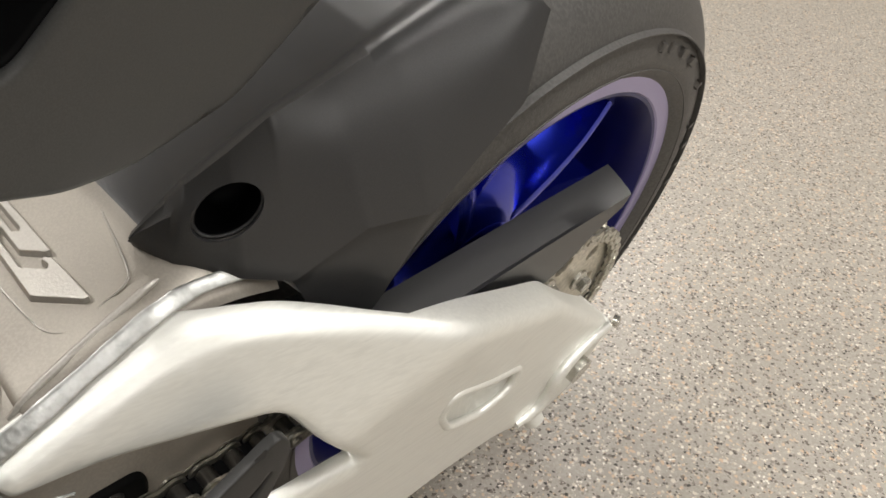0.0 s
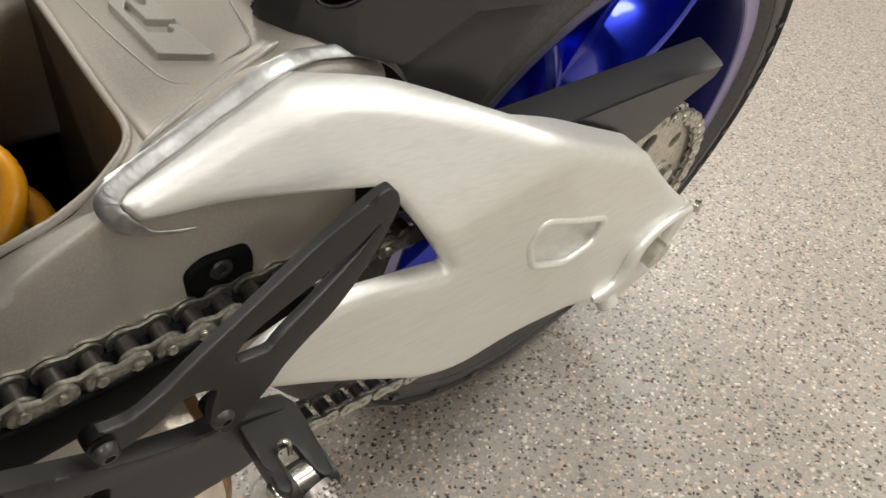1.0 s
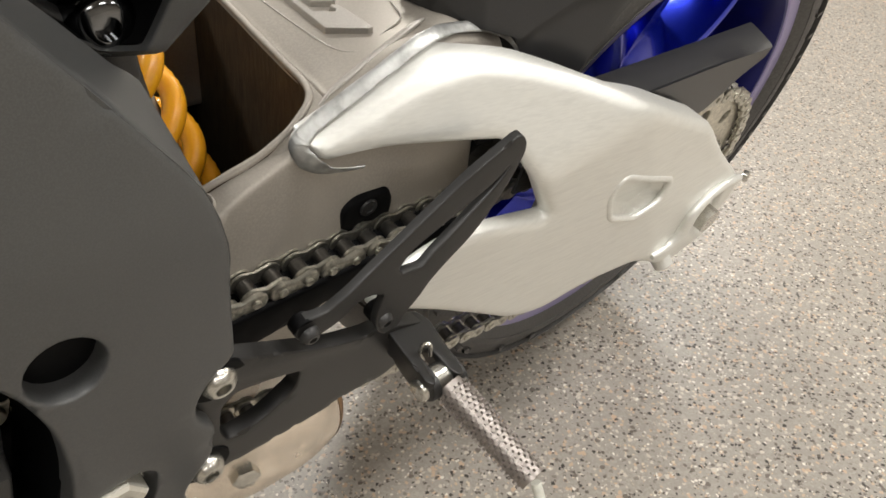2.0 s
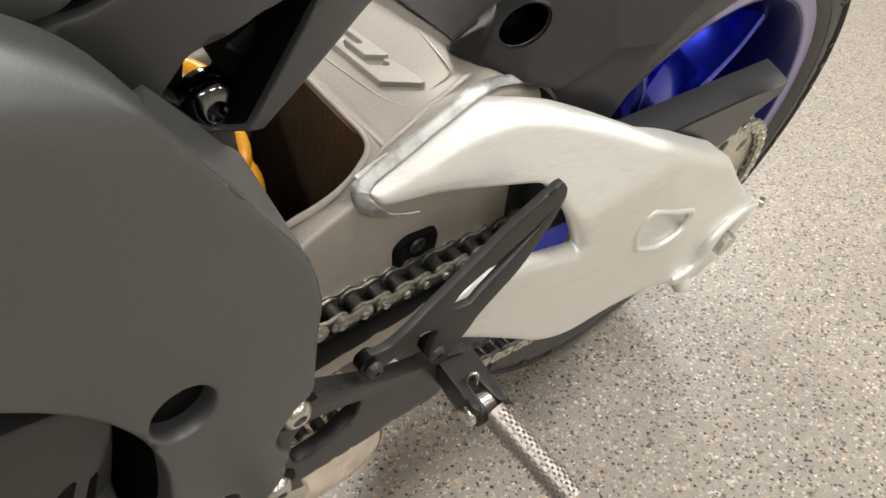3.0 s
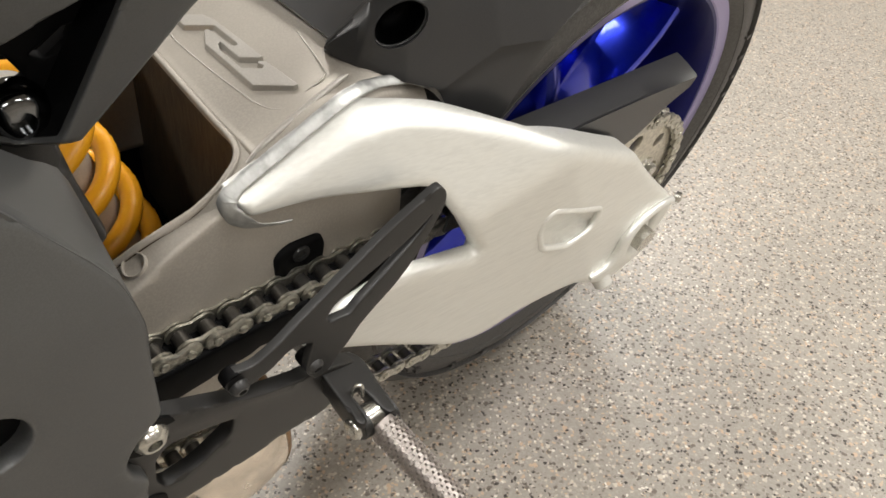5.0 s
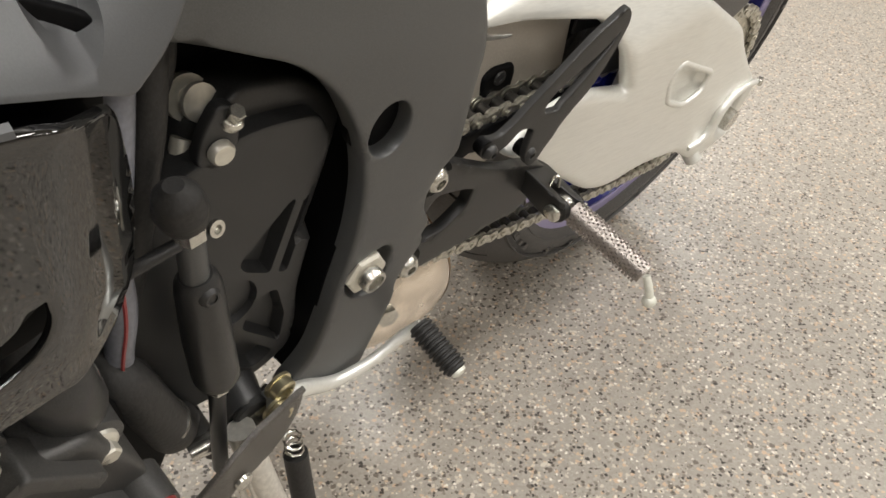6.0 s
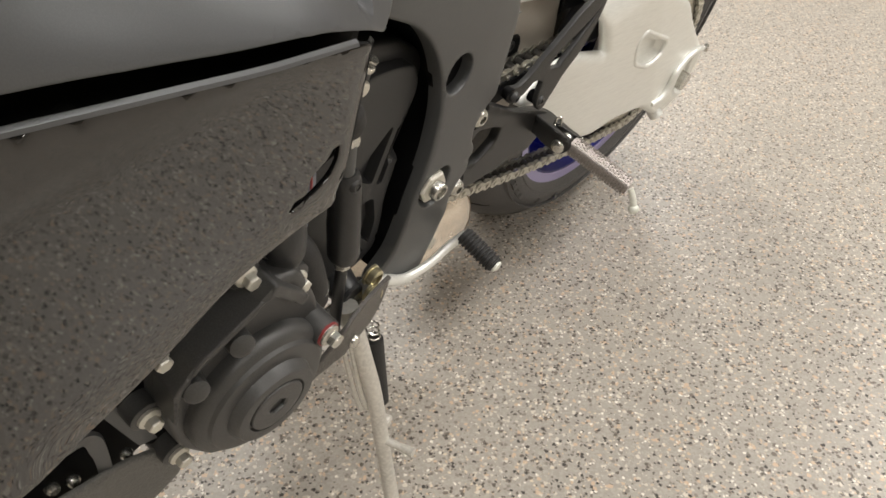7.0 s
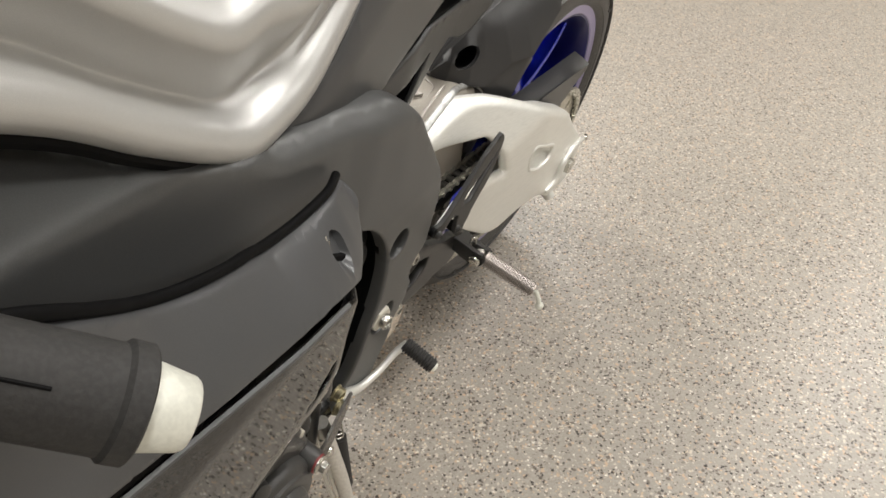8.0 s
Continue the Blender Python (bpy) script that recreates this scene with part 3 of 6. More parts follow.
def swingarm():
    arm = thing_part("swingarm", bike, "welded brushed aluminium swingarm with cast front section")

    pk = [Vector(q) for q in round_poly([(-0.171, 0.448), (-0.098, 0.416), (-0.100, 0.397), (-0.128, 0.388), (-0.163, 0.403), (-0.177, 0.431)], 0.008)]

    def skin(y, z):
        fold = y + 0.143 + 0.62 * (z - 0.447)
        main = 0.1705 - 0.04 * (z - 0.42) + 0.07 * np.minimum(fold, 0) - 0.03 * smax(fold, 0 * y, 0.004) * sstep(0.36, 0.43, z)
        up = 0.103 + 0.74 * ((y + 0.305) * 0.36 - (z - 0.545) * 0.93)
        # flat facet between the crease and the weld
        crease = np.interp(y, [-0.40, -0.373, -0.339, -0.313, -0.287, -0.271, -0.248, -0.20], [0.508, 0.5155, 0.5245, 0.5315, 0.5355, 0.5340, 0.5290, 0.520])
        up = up - 0.95 * smax(z - crease, 0 * y, 0.0012)
        return smin(main, up, 0.007)

    def face(y, z):
        x = skin(y, z)
        # recess round the axle behind its raised lip
        x = x - 0.012 * sstep(0.034, 0.026, np.hypot(y - 0.030, (z - 0.322)))
        return x

    def back(y, z):
        thin = face(y, z) - 0.010
        deep = 0.140 - 0.052 * sstep(-0.22, -0.37, y)
        return np.where((y > -0.225) | (z > 0.492), np.minimum(thin, deep), np.minimum(thin, 0.150))

    outline = [(-0.385, 0.5100, 0.004), (-0.345, 0.5265, 0.03), (-0.308, 0.5405, 0.02), (-0.284, 0.5395, 0.02), (-0.262, 0.5365, 0.02), (-0.2355, 0.5290, 0.02), (-0.2006, 0.5172, 0.03), (-0.1625, 0.5015, 0.03), (-0.1115, 0.4755, 0.03), (-0.064, 0.4520, 0.010),
               (-0.0145, 0.4067, 0.02), (0.0194, 0.3790, 0.01), (0.046, 0.358, 0.006), (0.052, 0.346, 0.006), (0.044, 0.328, 0.008), (0.050, 0.300, 0.010), (0.044, 0.284, 0.010), (-0.010, 0.274, 0.010),
               (-0.038, 0.283, 0.012), (-0.058, 0.297, 0.012), (-0.087, 0.3125, 0.02), (-0.150, 0.3185, 0.03), (-0.196, 0.3110, 0.03), (-0.230, 0.3215, 0.03), (-0.2753, 0.3555, 0.03), (-0.3127, 0.3827, 0.02), (-0.3433, 0.4022, 0.02), (-0.368, 0.418, 0.006),
               (-0.340, 0.445, 0.012), (-0.3094, 0.4536, 0.02), (-0.280, 0.4490, 0.02), (-0.234, 0.4355, 0.006), (-0.2745, 0.4985, 0.008), (-0.2996, 0.5005, 0.02), (-0.3467, 0.5035, 0.02), (-0.380, 0.5010, 0.006)]
    plate = part("outer_plate", sheet(outline, face, 0.012, 0.008, 0.005, back=back, feats=[([(-0.171, 0.448), (-0.098, 0.416), (-0.100, 0.397), (-0.128, 0.388), (-0.163, 0.403), (-0.177, 0.431)], 0.007, 0.011)]), M_ALU, arm, "brushed aluminium side plate with pressed pocket", angle=60)
    ring = resample(pk, 0.003)
    ring = [tuple((float(skin(np.array([q.x]), np.array([q.y]))[0]) - 0.0012, q.x, q.y)) for q in ring]
    part("pocket_lip", tube(ring + ring[:1], 0.0030, 12, 1, caps=False), M_ALU, plate)
    # raised lip that curls round the axle slot, and the slot behind it
    lip = [(0.1745, 0.036, 0.362), (0.175, 0.012, 0.366), (0.1755, -0.014, 0.363), (0.1765, -0.030, 0.348), (0.1770, -0.032, 0.329), (0.1770, -0.043, 0.315), (0.1755, -0.062, 0.311)]
    part("axle_lip", tube(lip, [0.0036, 0.0040, 0.0044, 0.0050, 0.0056, 0.0050, 0.003], 14, 8), M_ALU, plate)
    part("axle_end", turned([(0, 0.018), (0.006, 0.018), (0.0075, 0.016), (0.0076, 0.011), (0.004, 0.0105)], 28, (0.160, AY + 0.002, AZ - 0.002), (1, 0, 0)), M_ALU, plate)
    part("adjuster_plate", sheet([(0.036, 0.345), (0.056, 0.352), (0.064, 0.330), (0.058, 0.292), (0.044, 0.292)], 0.170, 0.034, 0.004, 0.006, corner=0.007), M_ALU, plate)
    part("tip_stud", turned([(0, 0.0052), (0.005, 0.0052), (0.006, 0.003)], 14, (0.172, 0.050, 0.357), (1, 0.3, 0.2)), M_STEEL, plate)
    part("adjuster_bolt", turned([(0, 0.0035), (0.010, 0.0035), (0.0101, 0.0060), (0.016, 0.0060)], 6, (0.158, 0.056, 0.296), (0, 1, -0.25)), M_STEEL, plate)
    part("stand_boss", turned([(0, 0.010), (0.012, 0.009), (0.014, 0.006)], 20, (0.168, -0.024, 0.284), (0.8, 0.1, -0.6)), M_ALU, plate)
    # inner wall seen through the window
    part("inner_gusset", sheet([(-0.305, 0.470), (-0.268, 0.505), (-0.225, 0.500), (-0.225, 0.455), (-0.262, 0.430)], 0.095, 0.006, 0.002, 0.01), M_DEEP, arm)
    # weld bead along the brace
    bead = [(0.1030, -0.2370, 0.5215), (0.0940, -0.2458, 0.5315), (0.0895, -0.262, 0.5385), (0.0880, -0.284, 0.5425), (0.0920, -0.307, 0.5445), (0.0945, -0.333, 0.5355), (0.0965, -0.359, 0.5250), (0.0970, -0.3755, 0.5170), (0.0990, -0.3865, 0.5090), (0.1045, -0.3850, 0.5015), (0.1110, -0.3770, 0.4972), (0.1165, -0.3680, 0.4982), (0.1195, -0.3600, 0.4990)]
    up, out = (0.42, -0.12, 0.90), (0.85, -0.25, 0.46)
    part("weld_bead", weld_strip(bead, [(0.9, 0.3, 0.3), (0.6, 0.2, 0.75), up, up, up, up, up, up, (0.55, -0.5, 0.65), (0.80, -0.5, 0.1), (0.85, -0.1, -0.4), (0.8, 0.0, -0.5), (0.8, 0.1, -0.5)],
         [0.0012, 0.0024, 0.0032, 0.0038, 0.0042, 0.0042, 0.0041, 0.0043, 0.0052, 0.0054, 0.0048, 0.0040, 0.0026], 0.0009, 3), M_WELD, arm, "broad rippled shiny weld bead", angle=60)
    # cast front section: left beam beside the chain
    beam = [(-0.640, 0.360), (-0.455, 0.366), (-0.330, 0.378), (-0.262, 0.412), (-0.262, 0.500), (-0.300, 0.532), (-0.364, 0.5175), (-0.378, 0.509), (-0.391, 0.5015), (-0.419, 0.491), (-0.446, 0.475), (-0.520, 0.445), (-0.64, 0.43)]
    part("left_beam", sheet(beam, lambda y, z: 0.1045 - 0.16 * (z - 0.475), 0.03, 0.0030, 0.006, corner=0.010, back=lambda y, z: np.interp(y, [-0.60, -0.52, -0.455, -0.429, -0.408, -0.36], [0.0725, 0.0755, 0.0790, 0.0822, 0.0848, 0.0858])), M_CAST, arm, "sand-cast aluminium beam", angle=60)
    part("right_beam", sheet([(-0.62, 0.48), (-0.62, 0.40), (-0.30, 0.38), (0.05, 0.30), (0.06, 0.36), (-0.05, 0.43), (-0.28, 0.50), (-0.42, 0.47)], -0.085, 0.035, 0.01, 0.02, corner=0.02), M_CAST, arm)
    # bridge: sloping top and the wall of the shock opening
    rows = []
    def under_bead(x, y):
        bead_z = float(np.interp(y, [-0.37, -0.345, -0.312, -0.284, -0.262, -0.2458], [0.5190, 0.5290, 0.5425, 0.5405, 0.5365, 0.5290]))
        return min(bridge_z(x, y), bead_z + (0.092 - x) * 0.30)
    for x, lift in ((0.0945, -0.007), (0.0905, -0.003), (0.078, 0.0), (0.040, 0.0), (-0.03, 0.0), (-0.115, 0.0)):
        row = []
        edge = -0.3640 + 0.095 * max(0.0, 0.064 - x)
        for y in (-0.245, -0.275, -0.315, edge + 0.016, edge + 0.004):
            row.append((x, y, (under_bead(x, y) if x > 0.05 else bridge_z(x, y)) + lift))
        row.append((x, edge + 0.0008, bridge_z(x, edge) - 0.0020 + lift))
        row.append((x, edge, bridge_z(x, edge) - 0.0060 + lift))
        rows.append(row)
    part("bridge", loft(rows, 5, 5, -0.004), M_CAST, arm, "cast aluminium bridge with raised emblem", angle=60)
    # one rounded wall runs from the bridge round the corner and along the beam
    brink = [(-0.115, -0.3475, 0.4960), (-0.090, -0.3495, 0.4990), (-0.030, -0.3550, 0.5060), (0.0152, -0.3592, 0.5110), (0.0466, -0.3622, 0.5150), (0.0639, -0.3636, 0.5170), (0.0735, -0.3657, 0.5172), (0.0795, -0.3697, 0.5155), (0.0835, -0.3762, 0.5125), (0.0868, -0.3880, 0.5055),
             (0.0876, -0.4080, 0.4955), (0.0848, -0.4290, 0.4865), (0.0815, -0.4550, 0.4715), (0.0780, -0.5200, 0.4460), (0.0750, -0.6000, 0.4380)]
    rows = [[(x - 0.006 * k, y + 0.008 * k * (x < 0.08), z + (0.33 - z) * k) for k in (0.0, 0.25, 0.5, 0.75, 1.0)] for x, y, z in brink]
    part("shock_pocket", loft(rows, 5, 4, 0.003), M_CAVITY, arm, "brown-stained inner wall of the shock opening, darkened as painted shade", angle=70)
    part("pocket_edge", tube([(x + 0.0010, y, z + 0.0004) for x, y, z in brink], 0.0021, 10, 8), M_CAST, arm)
    corner = [[(0.0600, -0.3632, 0.5170), (0.075, -0.356, 0.5212), (0.087, -0.352, 0.5240), (0.0965, -0.350, 0.5235)],
              [(0.0735, -0.3657, 0.5178), (0.082, -0.3625, 0.5190), (0.089, -0.3605, 0.5203), (0.0965, -0.360, 0.5190)],
              [(0.0795, -0.3697, 0.5163), (0.0855, -0.3680, 0.5165), (0.091, -0.3670, 0.5165), (0.097, -0.3665, 0.5152)],
              [(0.0835, -0.3762, 0.5133), (0.0880, -0.3762, 0.5128), (0.0925, -0.3760, 0.5117), (0.0975, -0.3755, 0.5100)],
              [(0.0868, -0.3880, 0.5063), (0.0895, -0.3882, 0.5058), (0.0930, -0.3884, 0.5046), (0.0965, -0.3885, 0.5020)],
              [(0.0876, -0.4050, 0.4950), (0.0905, -0.4055, 0.4935), (0.0940, -0.4060, 0.4920), (0.0975, -0.4060, 0.4890)]]
    part("corner_fillet", loft(corner, 5, 4, -0.002), M_CAST, arm, angle=70)
    part("cast_mark", turned([(-0.002, 0.0070), (0.0004, 0.0070), (0.0006, 0.0066), (0.0004, 0.0062), (-0.002, 0.0062)], 32, (0.0920, -0.4360, 0.4828), (0.0, -0.53, 0.85)), M_CAST, arm)

    # raised emblem on the bridge: a plain slanted shape in a thin frame
    def on_bridge(poly, h):
        pts = [Vector(p) for p in round_poly(poly, 0.0006, 2)]
        n = len(pts)
        turn = sum(pts[k - 1].x * pts[k].y - pts[k].x * pts[k - 1].y for k in range(n))
        bm = bmesh.new()
        loops = []
        for inset, lift in ((-0.0004, 0.0), (-0.0001, h * 0.85), (0.0001, h * 0.95), (0.0003, h)):
            loop = []
            for k in range(n):
                d = (pts[(k + 1) % n] - pts[k - 1]).normalized()
                m = Vector((-d.y, d.x)) * (1 if turn > 0 else -1)
                q = pts[k] + m * inset
                loop.append(bm.verts.new((q.x, q.y, bridge_z(q.x, q.y) + lift)))
            loops.append(loop)
        for a, b in zip(loops, loops[1:]):
            for k in range(n):
                bm.faces.new((a[k], a[(k + 1) % n], b[(k + 1) % n], b[k]))
        top = bm.faces.new(loops[-1])
        bmesh.ops.triangulate(bm, faces=[top], ngon_method="EAR_CLIP")
        return bm
    emblem = [(-0.0525, -0.3318), (-0.0363, -0.3202), (-0.0247, -0.3186), (0.0051, -0.3190), (0.0290, -0.3196), (0.0282, -0.3214), (0.0178, -0.3284), (0.0002, -0.3277), (-0.0040, -0.3277), (-0.0032, -0.3294), (0.0022, -0.3315), (0.0267, -0.3325), (0.0374, -0.3252), (0.0357, -0.3236), (0.0310, -0.3246), (0.0299, -0.3230), (0.0337, -0.3210), (0.0469, -0.3206), (0.0650, -0.3206),
              (0.0644, -0.3230), (0.0447, -0.3365), (0.0085, -0.3347), (-0.0099, -0.3340), (-0.0219, -0.3277), (-0.0211, -0.3258), (-0.0127, -0.3251), (0.0043, -0.3255), (0.0076, -0.3235), (0.0058, -0.3222), (-0.0205, -0.3216), (-0.0368, -0.3330)]
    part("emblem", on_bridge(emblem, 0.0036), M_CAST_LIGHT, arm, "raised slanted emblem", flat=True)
    bd = spline([(-0.0556, -0.3202), (-0.0575, -0.3270), (-0.0526, -0.3342), (-0.0380, -0.3405), (-0.0104, -0.3420), (0.0335, -0.3420), (0.0621, -0.3400), (0.0724, -0.3330), (0.0724, -0.3267), (0.0703, -0.3169), (0.0690, -0.3075), (0.0616, -0.3020), (0.0248, -0.2930)], 8)
    part("emblem_frame", tube([(p.x, p.y, bridge_z(p.x, p.y) + 0.0002) for p in [Vector((q[0], q[1], 0)) for q in bd]], 0.0005, 6, 1), M_CAST_LIGHT, arm)
    ridge = [(x, y, bridge_z(x, y) + d) for x, y, d in ((0.0765, -0.296, -0.0020), (0.0778, -0.304, -0.0006), (0.0800, -0.325, -0.0008), (0.0825, -0.344, -0.0010), (0.0840, -0.354, -0.0012), (0.0850, -0.3605, -0.0022), (0.0862, -0.3665, -0.0040))]
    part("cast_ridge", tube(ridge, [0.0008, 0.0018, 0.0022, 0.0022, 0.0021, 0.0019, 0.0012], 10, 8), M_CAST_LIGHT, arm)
    return arm


def chain():
    ch = thing_part("drive_chain", bike, "oily steel roller drive chain")
    # plates: one inner pair, one outer pair, one roller, shared by all links
    def plate_mesh(name, x, th, r, half, waist):
        bm = bmesh.new()
        pts = []
        for i in range(9):
            a = -math.pi / 2 + math.pi * i / 8
            pts.append((half + r * math.cos(a), r * math.sin(a)))
        pts.append((0, waist))
        for i in range(9):
            a = math.pi / 2 + math.pi * i / 8
            pts.append((-half + r * math.cos(a), r * math.sin(a)))
        pts.append((0, -waist))
        for side in (1, -1):
            k = 0.88
            a = [bm.verts.new((side * (x - th / 2), y, z)) for y, z in pts]
            b = [bm.verts.new((side * (x + th / 2 - th * 0.3), y, z)) for y, z in pts]
            c = [bm.verts.new((side * (x + th / 2), y * 0.955, z * k)) for y, z in pts]
            n = len(pts)
            for i in range(n):
                j = (i + 1) % n
                bm.faces.new((a[i], a[j], b[j], b[i]))
                bm.faces.new((b[i], b[j], c[j], c[i]))
            bm.faces.new(c)
            bm.faces.new(a[::-1])
        return bm

    P = 0.015875
    protos = {}

    def proto(key, bm, mat):
        me = bpy.data.meshes.new(key)
        bmesh.ops.recalc_face_normals(bm, faces=bm.faces)
        bm.to_mesh(me)
        bm.free()
        me.materials.append(mat)
        me.polygons.foreach_set("use_smooth", [True] * len(me.polygons))
        me.set_sharp_from_angle(angle=radians(35))
        protos[key] = me

    proto("inner_link", plate_mesh("inner", 0.0062, 0.0022, 0.0074, P / 2, 0.0050), M_CHAIN)
    pins = [turned([(-0.0112, 0.0022), (-0.0108, 0.0029), (0.0108, 0.0029), (0.0114, 0.0022)], 10, (0, s * P / 2, 0), (1, 0, 0)) for s in (-1, 1)]
    proto("outer_link", join(plate_mesh("outer", 0.0088, 0.0022, 0.0072, P / 2, 0.0046), *pins), M_CHAIN)
    proto("roller", turned([(-0.0046, 0.0048), (-0.0044, 0.0051), (0.0044, 0.0051), (0.0046, 0.0048)], 14, (0, 0, 0), (1, 0, 0)), M_ROLLER)

    # the closed line: top run, rear sprocket, lower run, front sprocket
    rp = 0.1036
    path = []
    for i in range(60):
        t = i / 59
        path.append(Vector((-0.585 + (AY + 0.005 + 0.585) * t, 0.4445 + (AZ + rp - 0.4445) * t)))
    for i in range(1, 60):
        a = math.pi / 2 - math.pi * 1.03 * i / 59
        path.append(Vector((AY + rp * math.cos(a), AZ + rp * math.sin(a))))
    e = path[-1].copy()
    for i in range(1, 60):
        t = i / 59
        path.append(Vector((e.x + (-0.585 - e.x) * t, e.y + (0.363 - e.y) * t - 0.020 * math.sin(math.pi * t))))
    acc, pts, want = 0.0, [path[0]], P
    for a, b in zip(path, path[1:]):
        d = (b - a).length
        while acc + d >= want:
            pts.append(a + (b - a) * ((want - acc) / d))
            want += P
        acc += d
    for i, (a, b) in enumerate(zip(pts, pts[1:])):
        mid, d = (a + b) / 2, b - a
        ang = math.atan2(d.y, d.x)
        key = "outer_link" if i % 2 else "inner_link"
        for nm, c in ((key, mid), ("roller", a)):
            ob = new(nm, protos[nm])
            ob.parent = ch
            ob.matrix_basis = Matrix.Translation((CHAIN_X, c.x, c.y)) @ Matrix.Rotation(ang, 4, "X")
    # rubber slider that the chain runs on, and its stop
    part("chain_slider", sheet([(-0.60, 0.432), (-0.60, 0.405), (-0.46, 0.402), (-0.36, 0.412), (-0.27, 0.424), (-0.27, 0.434), (-0.45, 0.4345)], 0.131, 0.03, 0.003, 0.012, corner=0.004), M_DEEP, bike, "black rubber chain slider")
    tab = part("slider_tab", sheet([(-0.362, 0.4575), (-0.352, 0.463), (-0.329, 0.461), (-0.325, 0.452), (-0.325, 0.430), (-0.362, 0.430)], 0.1105, 0.008, 0.003, 0.006, corner=0.005), M_DEEP, bike, "black rubber tab with screw on the beam")
    part("screw", turned([(0, 0.006), (0.0015, 0.0055), (0.0016, 0.003), (0.0005, 0.0028)], 16, (0.1105, -0.344, 0.4535), (1, 0, 0)), M_BLACK, tab)


def chain_guard():
    # a folded cover: flat top, short outer side, square open end
    rows = []
    for y, yo, zt, zb in ((-0.26, -0.24, 0.4865, 0.44), (-0.15, -0.135, 0.4825, 0.43), (-0.04, -0.03, 0.4785, 0.428), (0.018, 0.016, 0.4765, 0.452), (0.054, 0.046, 0.4755, 0.464)):
        rows.append([(0.1055, y, zt - 0.022), (0.1060, y, zt - 0.003), (0.1085, y, zt), (0.1325, yo + 0.002, zt - 0.0025), (0.1355, yo, zt - 0.0055), (0.1365, yo - 0.006, zb)])
    part("chain_guard", loft(rows, 2, 5, 0.0022), M_PLASTIC, bike, "matte black plastic chain guard", angle=24)


def heel_guard_and_bracket():
    # plate with three slots, 4 mm thick
    hg = part("heel_guard", sheet([(-0.2993, 0.5266, 0.004), (-0.2945, 0.5273, 0.003), (-0.2900, 0.5225, 0.003), (-0.2897, 0.5165, 0.004), (-0.2932, 0.5098, 0.01), (-0.3019, 0.4972, 0.01), (-0.3160, 0.4823, 0.01), (-0.3270, 0.4737, 0.01), (-0.3401, 0.4665, 0.01), (-0.3517, 0.4585, 0.01), (-0.3576, 0.4520, 0.01), (-0.3660, 0.4460, 0.006), (-0.3730, 0.4385, 0.004), (-0.3810, 0.4370, 0.004), (-0.3870, 0.4466, 0.004), (-0.3850, 0.4562, 0.004), (-0.3810, 0.4653, 0.002),
                                   (-0.3876, 0.4691, 0.006), (-0.3956, 0.4700, 0.006), (-0.4075, 0.4635, 0.006), (-0.4200, 0.4610, 0.006), (-0.4280, 0.4605, 0.005), (-0.4340, 0.4680, 0.005), (-0.4285, 0.4755, 0.005), (-0.4163, 0.4725, 0.01), (-0.4010, 0.4782, 0.01), (-0.3888, 0.4852, 0.02), (-0.3715, 0.4939, 0.02), (-0.3512, 0.5043, 0.02), (-0.3301, 0.5151, 0.02), (-0.3139, 0.5211, 0.02)],
                                  lambda y, z: 0.1765 - 0.2 * (z - 0.45), 0.0050, 0.0010, 0.005,
                                  holes=([(-0.2999, 0.5113, 0.001), (-0.3094, 0.5053, 0.006), (-0.3223, 0.5002, 0.01), (-0.3348, 0.4956, 0.01), (-0.3469, 0.4916, 0.01), (-0.3601, 0.4870, 0.01), (-0.3665, 0.4841, 0.004), (-0.3721, 0.4779, 0.002), (-0.3708, 0.4741, 0.002), (-0.3566, 0.4720, 0.002), (-0.3505, 0.4770, 0.006), (-0.3351, 0.4855, 0.01), (-0.3195, 0.4952, 0.01), (-0.3079, 0.5031, 0.006)],)), M_BRACKET, bike, "dark satin heel guard plate with a long slot")
    for y, z in ((-0.4270, 0.4688), (-0.3805, 0.4474)):
        part("spacer", turned([(0, 0.0054), (0.001, 0.0060), (0.006, 0.0060), (0.007, 0.0054)], 20, (0.165, y, z), (1, 0, 0)), M_DEEP, hg)
        socket_bolt((0.1745, y, z), (1, 0, -0.1), 0.0052, 0.0045, hg, M_BLACK)
    # rearset bracket
    def face(y, z):
        x = 0.1735 + 0 * y
        x = x + 0.0015 * np.exp(-(line_dist(y, z, (-0.48, 0.47), (-0.39, 0.44)) / 0.008) ** 2)
        return x
    br = part("footrest_bracket", sheet([(-0.487, 0.462, 0.012), (-0.483, 0.481, 0.010), (-0.468, 0.4785, 0.008), (-0.4486, 0.4670, 0.01), (-0.4105, 0.4455, 0.01), (-0.3740, 0.4315, 0.01), (-0.356, 0.4235, 0.006), (-0.342, 0.4150, 0.004), (-0.342, 0.400, 0.004), (-0.366, 0.3785, 0.01), (-0.3860, 0.3825, 0.012), (-0.4158, 0.3795, 0.01), (-0.454, 0.3800, 0.01), (-0.480, 0.3815, 0.01),
                                         (-0.495, 0.386, 0.012), (-0.493, 0.408, 0.01), (-0.481, 0.418, 0.006), (-0.481, 0.448, 0.006)],
                                        face, 0.009, 0.0010, 0.006, holes=([(-0.4640, 0.4480, 0.003), (-0.4451, 0.4430, 0.003), (-0.4285, 0.4360, 0.002), (-0.4300, 0.4215, 0.004), (-0.4486, 0.4085, 0.006), (-0.468, 0.4065, 0.004), (-0.4720, 0.418, 0.004), (-0.4710, 0.4400, 0.004)],)), M_BRACKET, bike, "dark painted aluminium footrest bracket", angle=50)
